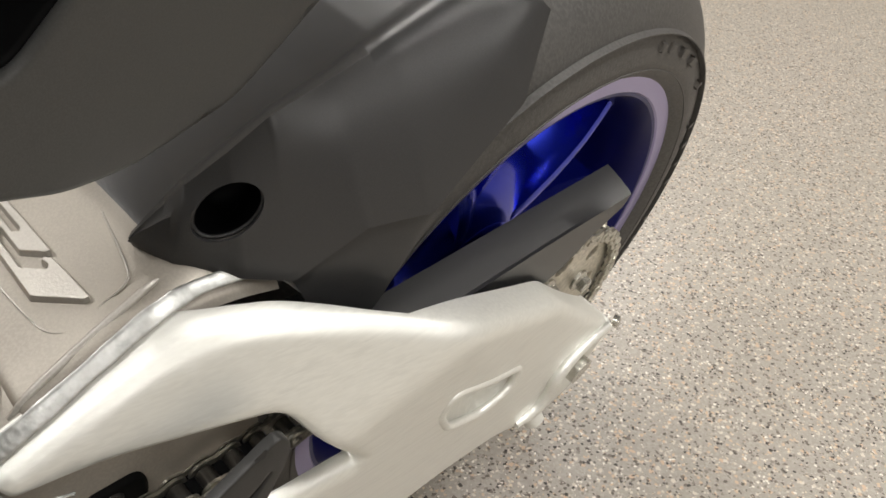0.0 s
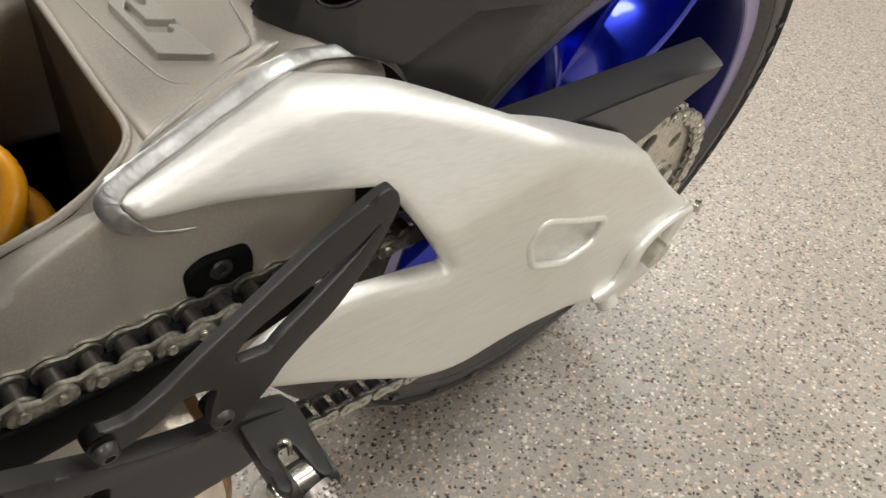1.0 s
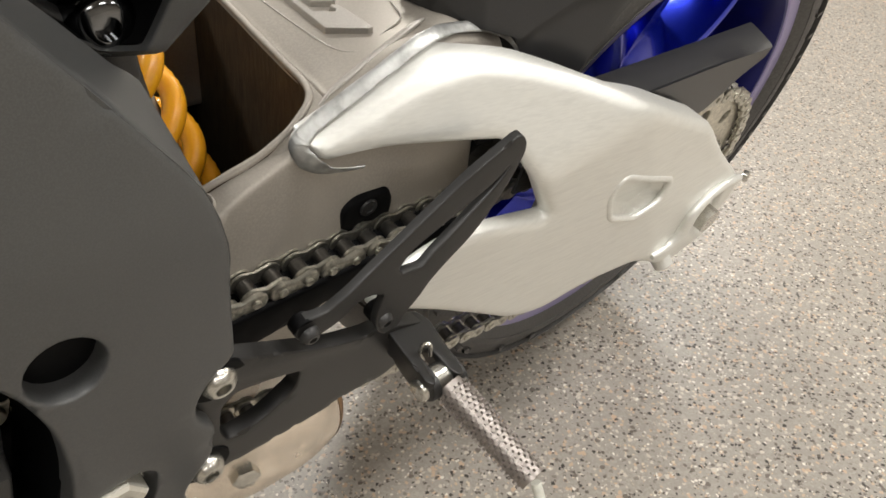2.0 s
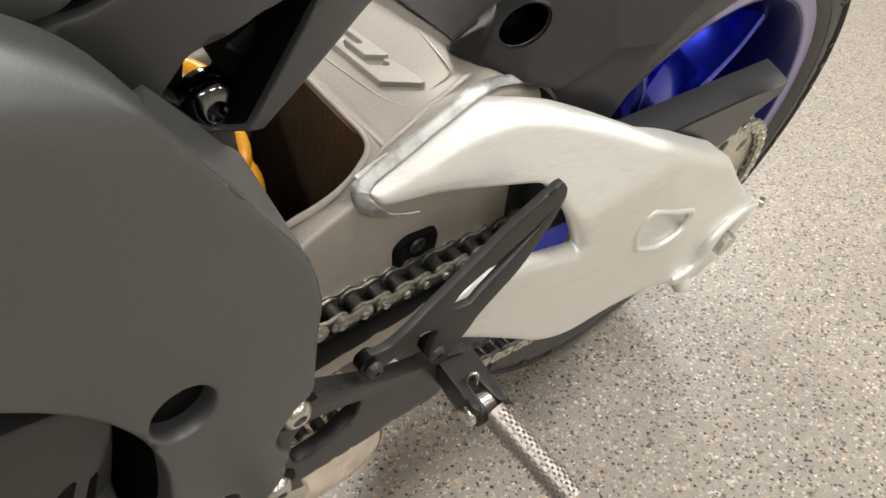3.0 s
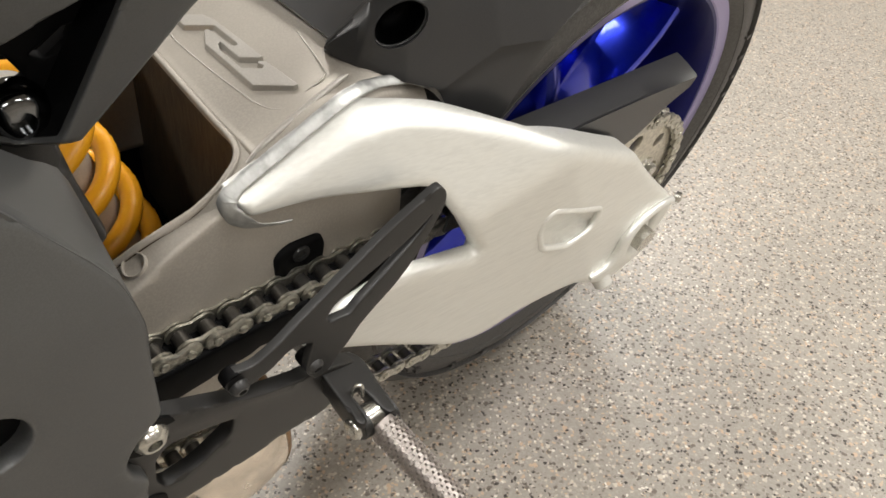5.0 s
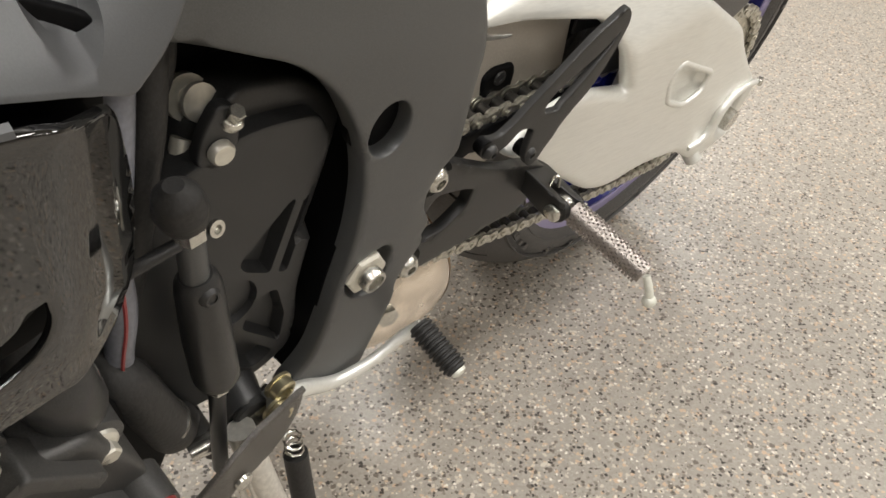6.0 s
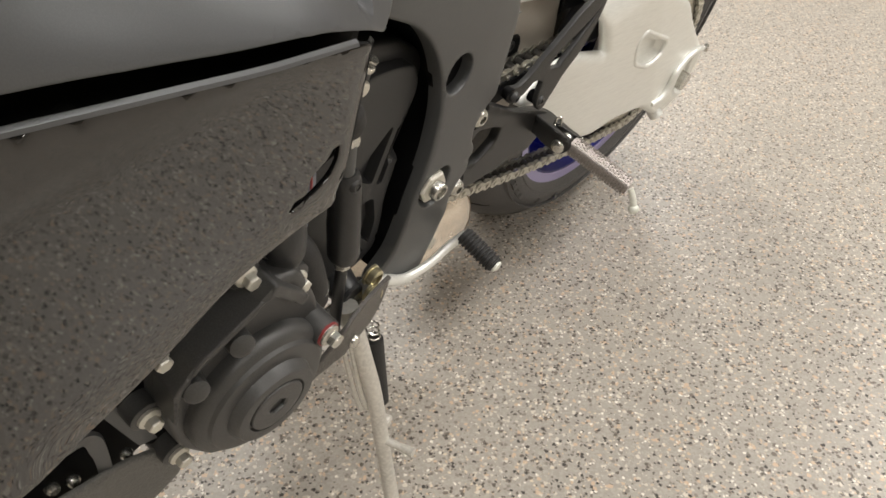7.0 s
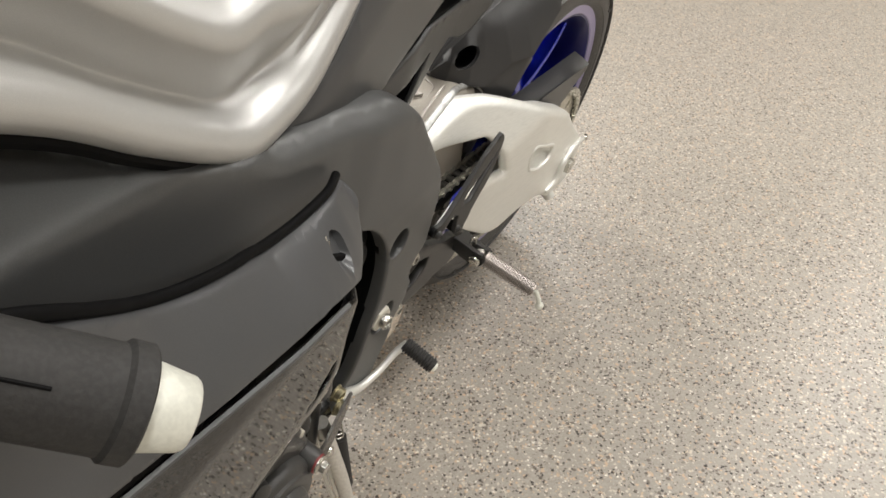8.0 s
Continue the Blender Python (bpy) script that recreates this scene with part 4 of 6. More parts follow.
    for at in ((0.1732, -0.4725, 0.4668), (0.1732, -0.481, 0.3962)):
        part("bolt_seat", turned([(0, 0.0135), (0.0012, 0.0130), (0.0013, 0.0105)], 28, at, (1, 0, 0)), M_DEEP, br)
    socket_bolt((0.1725, -0.4725, 0.4668), (1, 0, 0), 0.0090, 0.007, br, M_STEEL, "bolt", "bright button-head bolt")
    socket_bolt((0.1745, -0.481, 0.3962), (1, 0, 0), 0.0088, 0.007, br, M_STEEL, "bolt", "bright button-head bolt")
    # peg clevis: two cheeks across the bike, a sloping top plate with an open notch, and the pin
    def cheek(y):
        bm = sheet([(0.166, 0.4215, 0.002), (0.2115, 0.4195, 0.006), (0.2155, 0.4090, 0.007), (0.2070, 0.3985, 0.007), (0.190, 0.4000, 0.01), (0.166, 0.4050, 0.004)], 0.0, 0.0055, 0.0010, 0.006)
        for v in bm.verts:
            v.co = Vector((v.co.y, y - v.co.x, v.co.z - 0.33 * (y + 0.3675)))
        return bm
    part("clevis_cheek", cheek(-0.3690), M_BRACKET, br, angle=30)
    part("clevis_cheek", cheek(-0.3480), M_BRACKET, br, angle=30)
    bm = sheet([(0.166, -0.3715, 0.003), (0.2080, -0.3725, 0.006), (0.2115, -0.3690, 0.004), (0.2085, -0.3655, 0.002), (0.1900, -0.3640, 0.004), (0.1885, -0.3545, 0.004), (0.2065, -0.3525, 0.002), (0.2115, -0.3500, 0.003), (0.2110, -0.3445, 0.005), (0.1720, -0.3395, 0.010), (0.164, -0.345, 0.004)], lambda a, b: 0.4245 - 0.075 * (a - 0.174) - 0.33 * (b + 0.3675), 0.005, 0.0012, 0.005, corner=0.004)
    for v in bm.verts:
        v.co = Vector((v.co.y, v.co.z, v.co.x))
    part("top_plate", bm, M_BRACKET, br, angle=40)
    part("pivot_pin", turned([(0, 0.0068), (0.003, 0.0068), (0.0042, 0.0055), (0.0045, 0.0001)], 24, (0.2045, -0.3690, 0.4095), (0, -1, 0)), M_STEEL, br, "bright pivot pin", angle=50)
    part("peg_knuckle", turned([(0, 0.0080), (0.0125, 0.0080)], 20, (0.2025, -0.3640, 0.4080), (0, 1, 0)), M_STEEL, br)
    part("pin_clip", tube([(0.190, -0.3625, 0.416), (0.1905, -0.3620, 0.4275), (0.1930, -0.3590, 0.4290), (0.1950, -0.3585, 0.421)], 0.0013, 8, 5), M_STEEL, br)
    part("pin_clip", tube([(0.2120, -0.3600, 0.411), (0.2150, -0.3540, 0.412), (0.2155, -0.3480, 0.4165)], 0.0013, 8, 5), M_STEEL, br)
    a, b = Vector((0.2110, -0.3555, 0.4090)), Vector((0.2765, -0.3490, 0.4005))
    way = (b - a).normalized()
    peg = thing_part("foot_peg", bike, "knurled metal foot peg with ball-ended feeler")
    L = (b - a).length
    part("peg_core", turned([(0, 0.0082), (L, 0.0078)], 24, a, way), M_BRONZE, peg)
    # rows of studs round the peg
    m = Matrix.Translation(a) @ way.to_track_quat("Z", "Y").to_matrix().to_4x4()
    for i in range(22):
        bm = bmesh.new()
        for j in range(18):
            th = 2 * math.pi * (j + 0.5 * (i % 2)) / 18
            cube = bmesh.ops.create_cube(bm, size=1)["verts"]
            mm = m @ Matrix.Translation((0, 0, 0.004 + (L - 0.007) * i / 21)) @ Matrix.Rotation(th, 4, "Z") @ Matrix.Translation((0.0088, 0, 0)) @ Matrix.Diagonal((0.0026, 0.0022, 0.0017, 1))
            for v in cube:
                v.co = mm @ (v.co * (1 if v.co.x < 0 else 1) * (0.9 if v.co.x > 0 else 1.0))
        part("stud_ring", bm, M_BRONZE, peg, flat=True)
    c = b + way * 0.002
    part("feeler", tube([c, c + Vector((0.006, 0.0, -0.007)), Vector((0.2885, -0.3478, 0.3845))], [0.0028, 0.0030, 0.0032], 12, 4), M_WHITECAP, peg, "pale metal feeler")
    bm = bmesh.new()
    bmesh.ops.create_uvsphere(bm, u_segments=16, v_segments=10, radius=0.0052)
    bmesh.ops.translate(bm, verts=bm.verts, vec=(0.2892, -0.3476, 0.3825))
    part("feeler_ball", bm, M_WHITECAP, peg)


# -- frame --
def frame_plate():
    def face(y, z):
        x = 0.183 - 0.04 * np.maximum(0, y + 0.50) - 0.10 * np.maximum(0, z - 0.58) - 0.25 * np.maximum(0, y + 0.545) * np.maximum(0, z - 0.56) * 4
        # top border tipped inwards
        top = np.interp(y, [-0.74, -0.68, -0.60, -0.551, -0.525, -0.50], [0.730, 0.694, 0.683, 0.674, 0.664, 0.660])
        x = x - 1.2 * smax(z - top, 0 * y, 0.002) * sstep(-0.515, -0.530, y)
        # soft upright fold ahead of the pivot hole
        ahead = -0.5817 + 0.26 * (z - 0.6744) - y
        return x - np.minimum(0.16 * smax(ahead, 0 * y, 0.0015), 0.0045) * sstep(0.585, 0.615, z)
    outline = [(-1.05, 0.87, 0.02), (-0.842, 0.775, 0.02), (-0.797, 0.750, 0.05), (-0.732, 0.719, 0.05), (-0.660, 0.701, 0.03), (-0.600, 0.695, 0.02), (-0.551, 0.686, 0.012), (-0.5300, 0.6720, 0.012), (-0.5120, 0.6450, 0.02), (-0.4910, 0.6125, 0.02), (-0.4755, 0.5870, 0.008), (-0.4690, 0.5610, 0.012), (-0.4690, 0.533, 0.012), (-0.4675, 0.492, 0.008), (-0.4790, 0.4840, 0.008), (-0.4870, 0.4690, 0.012), (-0.4850, 0.4540, 0.010), (-0.4775, 0.4440, 0.010), (-0.4800, 0.4200, 0.010), (-0.4900, 0.4080, 0.008), (-0.4960, 0.3960, 0.010), (-0.4935, 0.382, 0.02),
               (-0.514, 0.316, 0.008), (-0.530, 0.309, 0.008), (-0.575, 0.330, 0.015), (-0.577, 0.346, 0.01), (-0.557, 0.364, 0.02), (-0.550, 0.392, 0.02), (-0.545, 0.424, 0.03), (-0.5375, 0.460, 0.03), (-0.5375, 0.500, 0.03), (-0.545, 0.532, 0.03), (-0.560, 0.562, 0.03), (-0.582, 0.586, 0.03), (-0.63, 0.608, 0.03), (-0.90, 0.66, 0.02), (-1.05, 0.72, 0.02)]
    fr = part("main_frame", sheet(outline, face, 0.014, 0.0028, 0.007, holes=([(-0.5285 + 0.0132 * math.cos(a * math.pi / 12), 0.5335 + 0.0165 * math.sin(a * math.pi / 12), 0.0) for a in range(24)],
                                                                      [(-0.5405, 0.417), (-0.5405, 0.433), (-0.527, 0.4415), (-0.513, 0.4430), (-0.506, 0.435), (-0.508, 0.416), (-0.516, 0.402), (-0.532, 0.405)])), M_FRAME, bike, "dark grey painted aluminium frame with round hole", angle=80)
    # broad rear border folded in towards the shock
    fold = []
    for (y, z), b in zip([(-0.5250, 0.6635), (-0.5120, 0.6440), (-0.4910, 0.6115), (-0.4760, 0.5865), (-0.4697, 0.5610), (-0.4695, 0.5470), (-0.4695, 0.5330)],
                         [(0.1540, -0.5185, 0.6590), (0.1400, -0.4985, 0.6295), (0.1250, -0.4800, 0.6000), (0.1180, -0.4690, 0.5855), (0.1215, -0.4645, 0.5690), (0.1380, -0.4630, 0.5490), (0.1640, -0.4668, 0.5310)]):
        a = (float(face(np.array([y]), np.array([z]))[0]) - 0.0012, y, z)
        fold.append([a] + [tuple(p + (q - p) * k for p, q in zip(a, b)) for k in (0.33, 0.66, 1.0)])
    part("rear_fold", loft(fold, 5, 2, -0.003), M_FRAME, fr, angle=50)
    # lug that carries the lower end of the rear rail
    part("rail_lug", sheet([(-0.560, 0.665), (-0.507, 0.633), (-0.493, 0.614), (-0.477, 0.599, 0.008), (-0.461, 0.600, 0.006), (-0.462, 0.582), (-0.458, 0.560), (-0.448, 0.520), (-0.50, 0.50), (-0.57, 0.58)], lambda y, z: 0.104 + 0.10 * np.maximum(0, -0.49 - y), 0.02, 0.004, 0.008), M_BLACK, fr, angle=50)
    # black disc and sheet behind the holes, painted as the shade in them
    part("pivot_hole_shade", turned([(0, 0.0185), (0.004, 0.0185), (0.0041, 0.0)], 24, (0.1690, -0.5285, 0.5335), (1, 0, 0)), M_DEEP, fr)
    part("nut_hole_shade", sheet([(-0.5385, 0.405), (-0.5385, 0.45), (-0.50, 0.45), (-0.50, 0.405)], 0.164, 0.01, 0.003, 0.02), M_DEEP, fr)
    # inner wall that follows the opening round the engine, its shade painted black
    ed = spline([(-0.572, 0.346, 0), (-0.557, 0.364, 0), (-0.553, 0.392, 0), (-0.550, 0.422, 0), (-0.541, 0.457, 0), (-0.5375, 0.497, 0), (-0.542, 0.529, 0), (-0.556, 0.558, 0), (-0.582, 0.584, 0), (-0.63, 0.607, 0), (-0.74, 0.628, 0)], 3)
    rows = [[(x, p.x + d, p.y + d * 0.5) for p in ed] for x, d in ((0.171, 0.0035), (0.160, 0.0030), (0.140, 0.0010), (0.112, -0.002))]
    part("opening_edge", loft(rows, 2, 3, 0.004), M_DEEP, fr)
    nut = part("pivot_nut", turned([(0, 0.0148), (0.010, 0.0148), (0.0115, 0.0132), (0.0116, 0.0)], 6, (0.174, -0.5265, 0.4270), (1, 0, 0)), M_PALE, fr, "zinc-plated engine mount nut")
    part("washer", turned([(0, 0.0170), (0.003, 0.0170), (0.0032, 0.011)], 28, (0.172, -0.5265, 0.4270), (1, 0, 0)), M_STEEL, fr)
    part("stud_end", turned([(0, 0.0080), (0.006, 0.0080), (0.007, 0.0072), (0.0071, 0.0056), (0.003, 0.0052)], 24, (0.186, -0.5265, 0.4270), (1, 0, 0)), M_STEEL, fr)


def seat_rail():
    def face(y, z):
        low = np.maximum(0, 0.6242 - 0.6425 * (y + 0.506) - z) * (y < -0.455) * sstep(-0.514, -0.500, y)
        return 0.128 - 0.22 * np.maximum(0, y + 0.48) + 0.08 * (z - 0.65) + 0.12 * np.maximum(0, y + 0.36) - 1.1 * low
    outline = [(-0.560, 0.665), (-0.520, 0.645, 0.01), (-0.510, 0.622, 0.01), (-0.497, 0.602, 0.01), (-0.480, 0.584, 0.008), (-0.4731, 0.5831), (-0.4606, 0.5915), (-0.4354, 0.6098), (-0.419, 0.6225), (-0.4054, 0.6335), (-0.375, 0.645), (-0.335, 0.628), (-0.311, 0.627), (-0.271, 0.638), (-0.23, 0.672), (-0.10, 0.80), (-0.10, 0.93), (-0.30, 0.722), (-0.346, 0.676), (-0.4576, 0.6945), (-0.4909, 0.6810), (-0.521, 0.6660)]
    opening = [(-0.430, 0.6574, 0.0006), (-0.4462, 0.6541, 0.003), (-0.4918, 0.6442, 0.004), (-0.5060, 0.6242, 0.003), (-0.4880, 0.6060, 0.006), (-0.4760, 0.5945, 0.005), (-0.4660, 0.5985, 0.004)]
    sr = part("seat_rail", sheet(outline, face, 0.004, 0.0035, 0.008, holes=(opening,), corner=0.008), M_RAIL, bike, "dark grey rear frame rail with triangular opening", angle=50)
    # black backing sheet: the shade inside the opening, put in as colour
    part("rail_shade_backing", sheet([(p[0], p[1] + 0.001, *p[2:]) for p in outline], lambda y, z: face(y, z) - 0.0045, 0.020, 0.002, 0.008, holes=(opening,), corner=0.008), M_DEEP, sr)
    part("bolt", turned([(0, 0.0130), (0.003, 0.0130), (0.0085, 0.0112), (0.0115, 0.0080), (0.0116, 0.0046), (0.007, 0.0042)], 32, (0.0985, -0.4740, 0.6010), (1, 0, 0.1)), M_DARKCHROME, sr, "black chrome dome-head bolt", angle=50)
    part("rail_web", sheet([(-0.410, 0.668), (-0.500, 0.662), (-0.515, 0.622), (-0.497, 0.600), (-0.474, 0.580), (-0.455, 0.597), (-0.430, 0.625)], 0.098, 0.006, 0.001, 0.006,
                           holes=([(-0.4800, 0.6225, 0.001), (-0.4723, 0.6231, 0.002), (-0.4660, 0.6105, 0.002), (-0.4740, 0.6075, 0.003), (-0.4815, 0.6075, 0.002)], [(-0.4640, 0.6205, 0.001), (-0.4508, 0.6287, 0.001), (-0.4440, 0.6290, 0.001), (-0.4595, 0.6175, 0.001)])), M_DEEP, sr)
    part("web_strut", sheet([(-0.432, 0.6535), (-0.4462, 0.6490), (-0.4935, 0.6370), (-0.4955, 0.6315), (-0.4470, 0.6440)], 0.108, 0.010, 0.002, 0.006, corner=0.002), M_BLACK, sr)
    # added block, stands in for the lit far casting seen through the windows
    part("pale_window_block", box((-0.02, -0.500, 0.535), (0.050, -0.462, 0.566), 0.006), M_CAST, bike, "pale cast block added behind the rail windows")

    def cover(y, z):
        return 0.150 - 0.16 * np.maximum(0, y + 0.60) + 0.05 * (z - 0.70) - 0.25 * np.maximum(0, z - 0.755 - 0.8 * (y + 0.57))
    sc = [(-0.707, 0.699), (-0.668, 0.699, 0.02), (-0.612, 0.683, 0.03), (-0.558, 0.672, 0.012), (-0.530, 0.671), (-0.519, 0.680), (-0.455, 0.708), (-0.40, 0.732), (-0.36, 0.712), (-0.330, 0.700), (-0.25, 0.76), (-0.25, 0.90), (-0.45, 0.90), (-0.57, 0.80), (-0.595, 0.766), (-0.614, 0.738), (-0.643, 0.709), (-0.676, 0.699)]
    part("side_cover", sheet(sc, cover, 0.004, 0.005, 0.010, corner=0.008), M_MATT, bike, "dark grey side cover under the seat", angle=50)
    # two black sheets added behind the cover's gaps in place of their shade
    part("rail_gap_shade", sheet([(-0.55, 0.72), (-0.55, 0.672), (-0.40, 0.665), (-0.34, 0.645), (-0.28, 0.66), (-0.20, 0.73), (-0.20, 0.86), (-0.40, 0.80)], 0.078, 0.004, 0.002, 0.02), M_DEEP, bike, "black sheet added for the shade above the rear rail")
    part("cover_gap_shade", sheet([(-0.72, 0.71), (-0.50, 0.70), (-0.50, 0.640), (-0.56, 0.61), (-0.72, 0.63)], 0.116, 0.004, 0.002, 0.02), M_DEEP, bike, "black sheet added for the shade under the side cover")


for build in (tyre_and_wheel, swingarm, chain, chain_guard, heel_guard_and_bracket, frame_plate, seat_rail):
    build()


# -- shock --
def shock():
    a, b = Vector((0.0, -0.454, 0.521)), Vector((0.0, -0.398, 0.330))
    sh = thing_part("rear_shock", bike, "rear shock absorber with yellow coil spring")
    way = (b - a).normalized()
    u = way.orthogonal().normalized()
    v = way.cross(u)
    L = (b - a).length
    pts = []
    turns = 5.4
    for i in range(int(turns * 44)):
        t = i / (turns * 44)
        th = 2 * math.pi * turns * t + 0.6
        pts.append(a + way * L * t + (u * math.cos(th) + v * math.sin(th)) * 0.0335)
    sp = part("spring", tube(pts, 0.0067, 12, 1), M_YELLOW, sh, "glossy yellow coil spring")
    rnd = random.Random(5)
    for i in range(6):
        k = i / 5
        c = Vector((0.0388 + 0.0014 * k, -0.4450 + 0.0084 * k, 0.4530 + 0.0065 * k))
        part("printed_mark", box(c - Vector((0.0012, 0.0005, rnd.uniform(0.0008, 0.0014))), c + Vector((0.0012, 0.0005, 0.0012))), M_DEEP, sp)
    part("damper_body", turned([(-0.010, 0.020), (0.0, 0.0245), (L, 0.0245)], 32, a, way), M_CAST, sh, "grey damper body")
    part("spring_seat", turned([(0, 0.026), (0.001, 0.041), (0.007, 0.0415), (0.008, 0.028)], 36, a + way * (L - 0.012), way), M_BLACK, sh)
    # black boxes added to close off and darken the shock opening
    part("pocket_floor_blank", box((-0.112, -0.640, 0.296), (0.072, -0.338, 0.335), 0.006), M_DEEP, sh)
    part("pocket_side_blank", box((-0.112, -0.640, 0.300), (-0.098, -0.335, 0.510), 0.004), M_DEEP, sh)


# -- rear mudguard --
def carve(bm, cutter):
    """The body without the cutter's volume."""
    obs = []
    for b in (bm, cutter):
        bmesh.ops.holes_fill(b, edges=[e for e in b.edges if e.is_boundary], sides=0)
        bmesh.ops.recalc_face_normals(b, faces=b.faces[:])
        me = bpy.data.meshes.new("carving")
        b.to_mesh(me)
        b.free()
        ob = bpy.data.objects.new("carving", me)
        bpy.context.scene.collection.objects.link(ob)
        obs.append(ob)
    mod = obs[0].modifiers.new("cut", "BOOLEAN")
    mod.operation, mod.object, mod.solver = "DIFFERENCE", obs[1], "EXACT"
    done = bpy.data.meshes.new_from_object(obs[0].evaluated_get(bpy.context.evaluated_depsgraph_get()))
    out = bmesh.new()
    out.from_mesh(done)
    bpy.data.meshes.remove(done)
    for ob in obs:
        me = ob.data
        bpy.data.objects.remove(ob)
        bpy.data.meshes.remove(me)
    return out


def hugger():
    # stations from the nose to the rear: lower edge, crest, height of the inner trough
    st = [((0.053, -0.2935, 0.5465), (0.055, -0.2935, 0.5500), (0.050, -0.2880, 0.5480), 0.5440),
          ((0.071, -0.2840, 0.5440), (0.064, -0.2730, 0.5780), (0.045, -0.2650, 0.5600), 0.5550),
          ((0.090, -0.2630, 0.5405), (0.070, -0.2570, 0.5940), (0.048, -0.2470, 0.5750), 0.5700),
          ((0.101, -0.2440, 0.5370), (0.074, -0.2400, 0.6090), (0.052, -0.2290, 0.5890), 0.5840),
          ((0.112, -0.2150, 0.5650), (0.0765, -0.2135, 0.6195), (0.056, -0.2040, 0.6030), 0.5980),
          ((0.1235, -0.1850, 0.5690), (0.0795, -0.1840, 0.6320), (0.058, -0.1760, 0.6200), 0.6160),
          ((0.1180, -0.1300, 0.6080), (0.0825, -0.1500, 0.6440), (0.058, -0.1400, 0.6370), 0.6340),
          ((0.1020, -0.1080, 0.6420), (0.084, -0.1180, 0.6560), (0.052, -0.1120, 0.6540), 0.6500)]
    dense = []
    for k, row in enumerate(st):
        nxt = st[min(k + 1, len(st) - 1)]
        for f in [m / 7 for m in range(7)] if k < len(st) - 1 else [0.0]:
            dense.append((k + f, tuple(tuple(u + (v - u) * f for u, v in zip(p, q)) for p, q in zip(row[:3], nxt[:3])) + (row[3] + (nxt[3] - row[3]) * f,)))
    rows = []
    for k, (b, c, t, zi) in dense:
        b, c, t = Vector(b), Vector(c), Vector(t)
        edge = min(0.0085, (c - b).length * 0.3)
        sharp = 1.0 - 0.75 * float(sstep(3.5, 5.5, k))
        side = (b - c).normalized()
        inn = (t - c).normalized()
        bow = Vector((0.76, -0.55, 0.34)) * 0.0035 * min(1.0, (c - b).length / 0.04)
        rows.append([tuple(b + (side.cross(Vector((0.6, 0.8, 0)))).normalized() * 0.0 + Vector((-0.010, 0.006, -0.004))), tuple(b + Vector((-0.002, 0.001, -0.001))), tuple(b), tuple(b * 0.92 + c * 0.08 + bow * 0.3), tuple(b * 0.66 + c * 0.34 + bow), tuple(b * 0.33 + c * 0.67 + bow), tuple(c + side * edge),
                     tuple(c + (side + inn) * edge * 0.26), tuple(c + inn * edge), tuple(c * 0.45 + t * 0.55 + Vector((0, 0, -0.002 * sharp))), tuple(t), (0.0, t.y, zi), (-0.05, t.y + 0.002, zi - 0.004), (-0.105, t.y + 0.03, zi - 0.035)])
    bm = loft(rows, 1, 7)
    hole = Vector((0.0750, -0.2614, 0.5685))
    nrm = Vector((0.76, -0.55, 0.34)).normalized()
    ax = Vector((0.0058, 0.0130, 0.0120)).normalized()
    ax = (ax - nrm * ax.dot(nrm)).normalized()
    ay = nrm.cross(ax)
    LA, LB = 0.0172, 0.0110
    bm.normal_update()
    bmesh.ops.solidify(bm, geom=bm.faces[:], thickness=0.0025)
    cut = loft([[hole + nrm * s + ax * LA * math.cos(2 * math.pi * i / 48) + ay * LB * math.sin(2 * math.pi * i / 48) for i in range(48)] for s in (-0.012, 0.014)], 1, 1, 0, closed_cols=True)
    bm = carve(bm, cut)
    hg = part("mudguard", bm, M_HUGGER, bike, "matte black rear hugger mudguard with oval vent", angle=50)
    ring = []
    for i in range(41):
        a = 2 * math.pi * i / 40
        ring.append(hole + ax * LA * 0.985 * math.cos(a) + ay * LB * 0.985 * math.sin(a) + nrm * 0.0030)
    part("vent_rim", tube(ring, 0.0011, 8, 1, caps=False), M_PLASTIC, hg)
    # duct in black, the vent's inner shade put into its colour
    loops = []
    for s, k in ((0.0032, 0.99), (-0.006, 0.93), (-0.018, 0.80), (-0.024, 0.5), (-0.025, 0.05)):
        loops.append([hole + nrm * s + ax * LA * k * math.cos(2 * math.pi * i / 32) + ay * LB * k * math.sin(2 * math.pi * i / 32) for i in range(32)])
    part("vent_duct", loft(loops, 1, 2, 0.001, closed_cols=True), M_DEEP, hg)
    # lower flap set back behind the crease, down to the swingarm
    part("lower_flap", loft([[(0.096, -0.243, 0.534), (0.106, -0.214, 0.561), (0.119, -0.184, 0.565), (0.1215, -0.176, 0.559)],
                             [(0.102, -0.238, 0.522), (0.111, -0.212, 0.542), (0.1195, -0.192, 0.549), (0.1215, -0.186, 0.548)],
                             [(0.104, -0.230, 0.504), (0.113, -0.212, 0.518), (0.1195, -0.201, 0.524), (0.1215, -0.197, 0.527)],
                             [(0.102, -0.222, 0.480), (0.112, -0.212, 0.492), (0.1185, -0.206, 0.498), (0.1205, -0.204, 0.503)]], 5, 5, 0.003), M_HUGGER, hg)


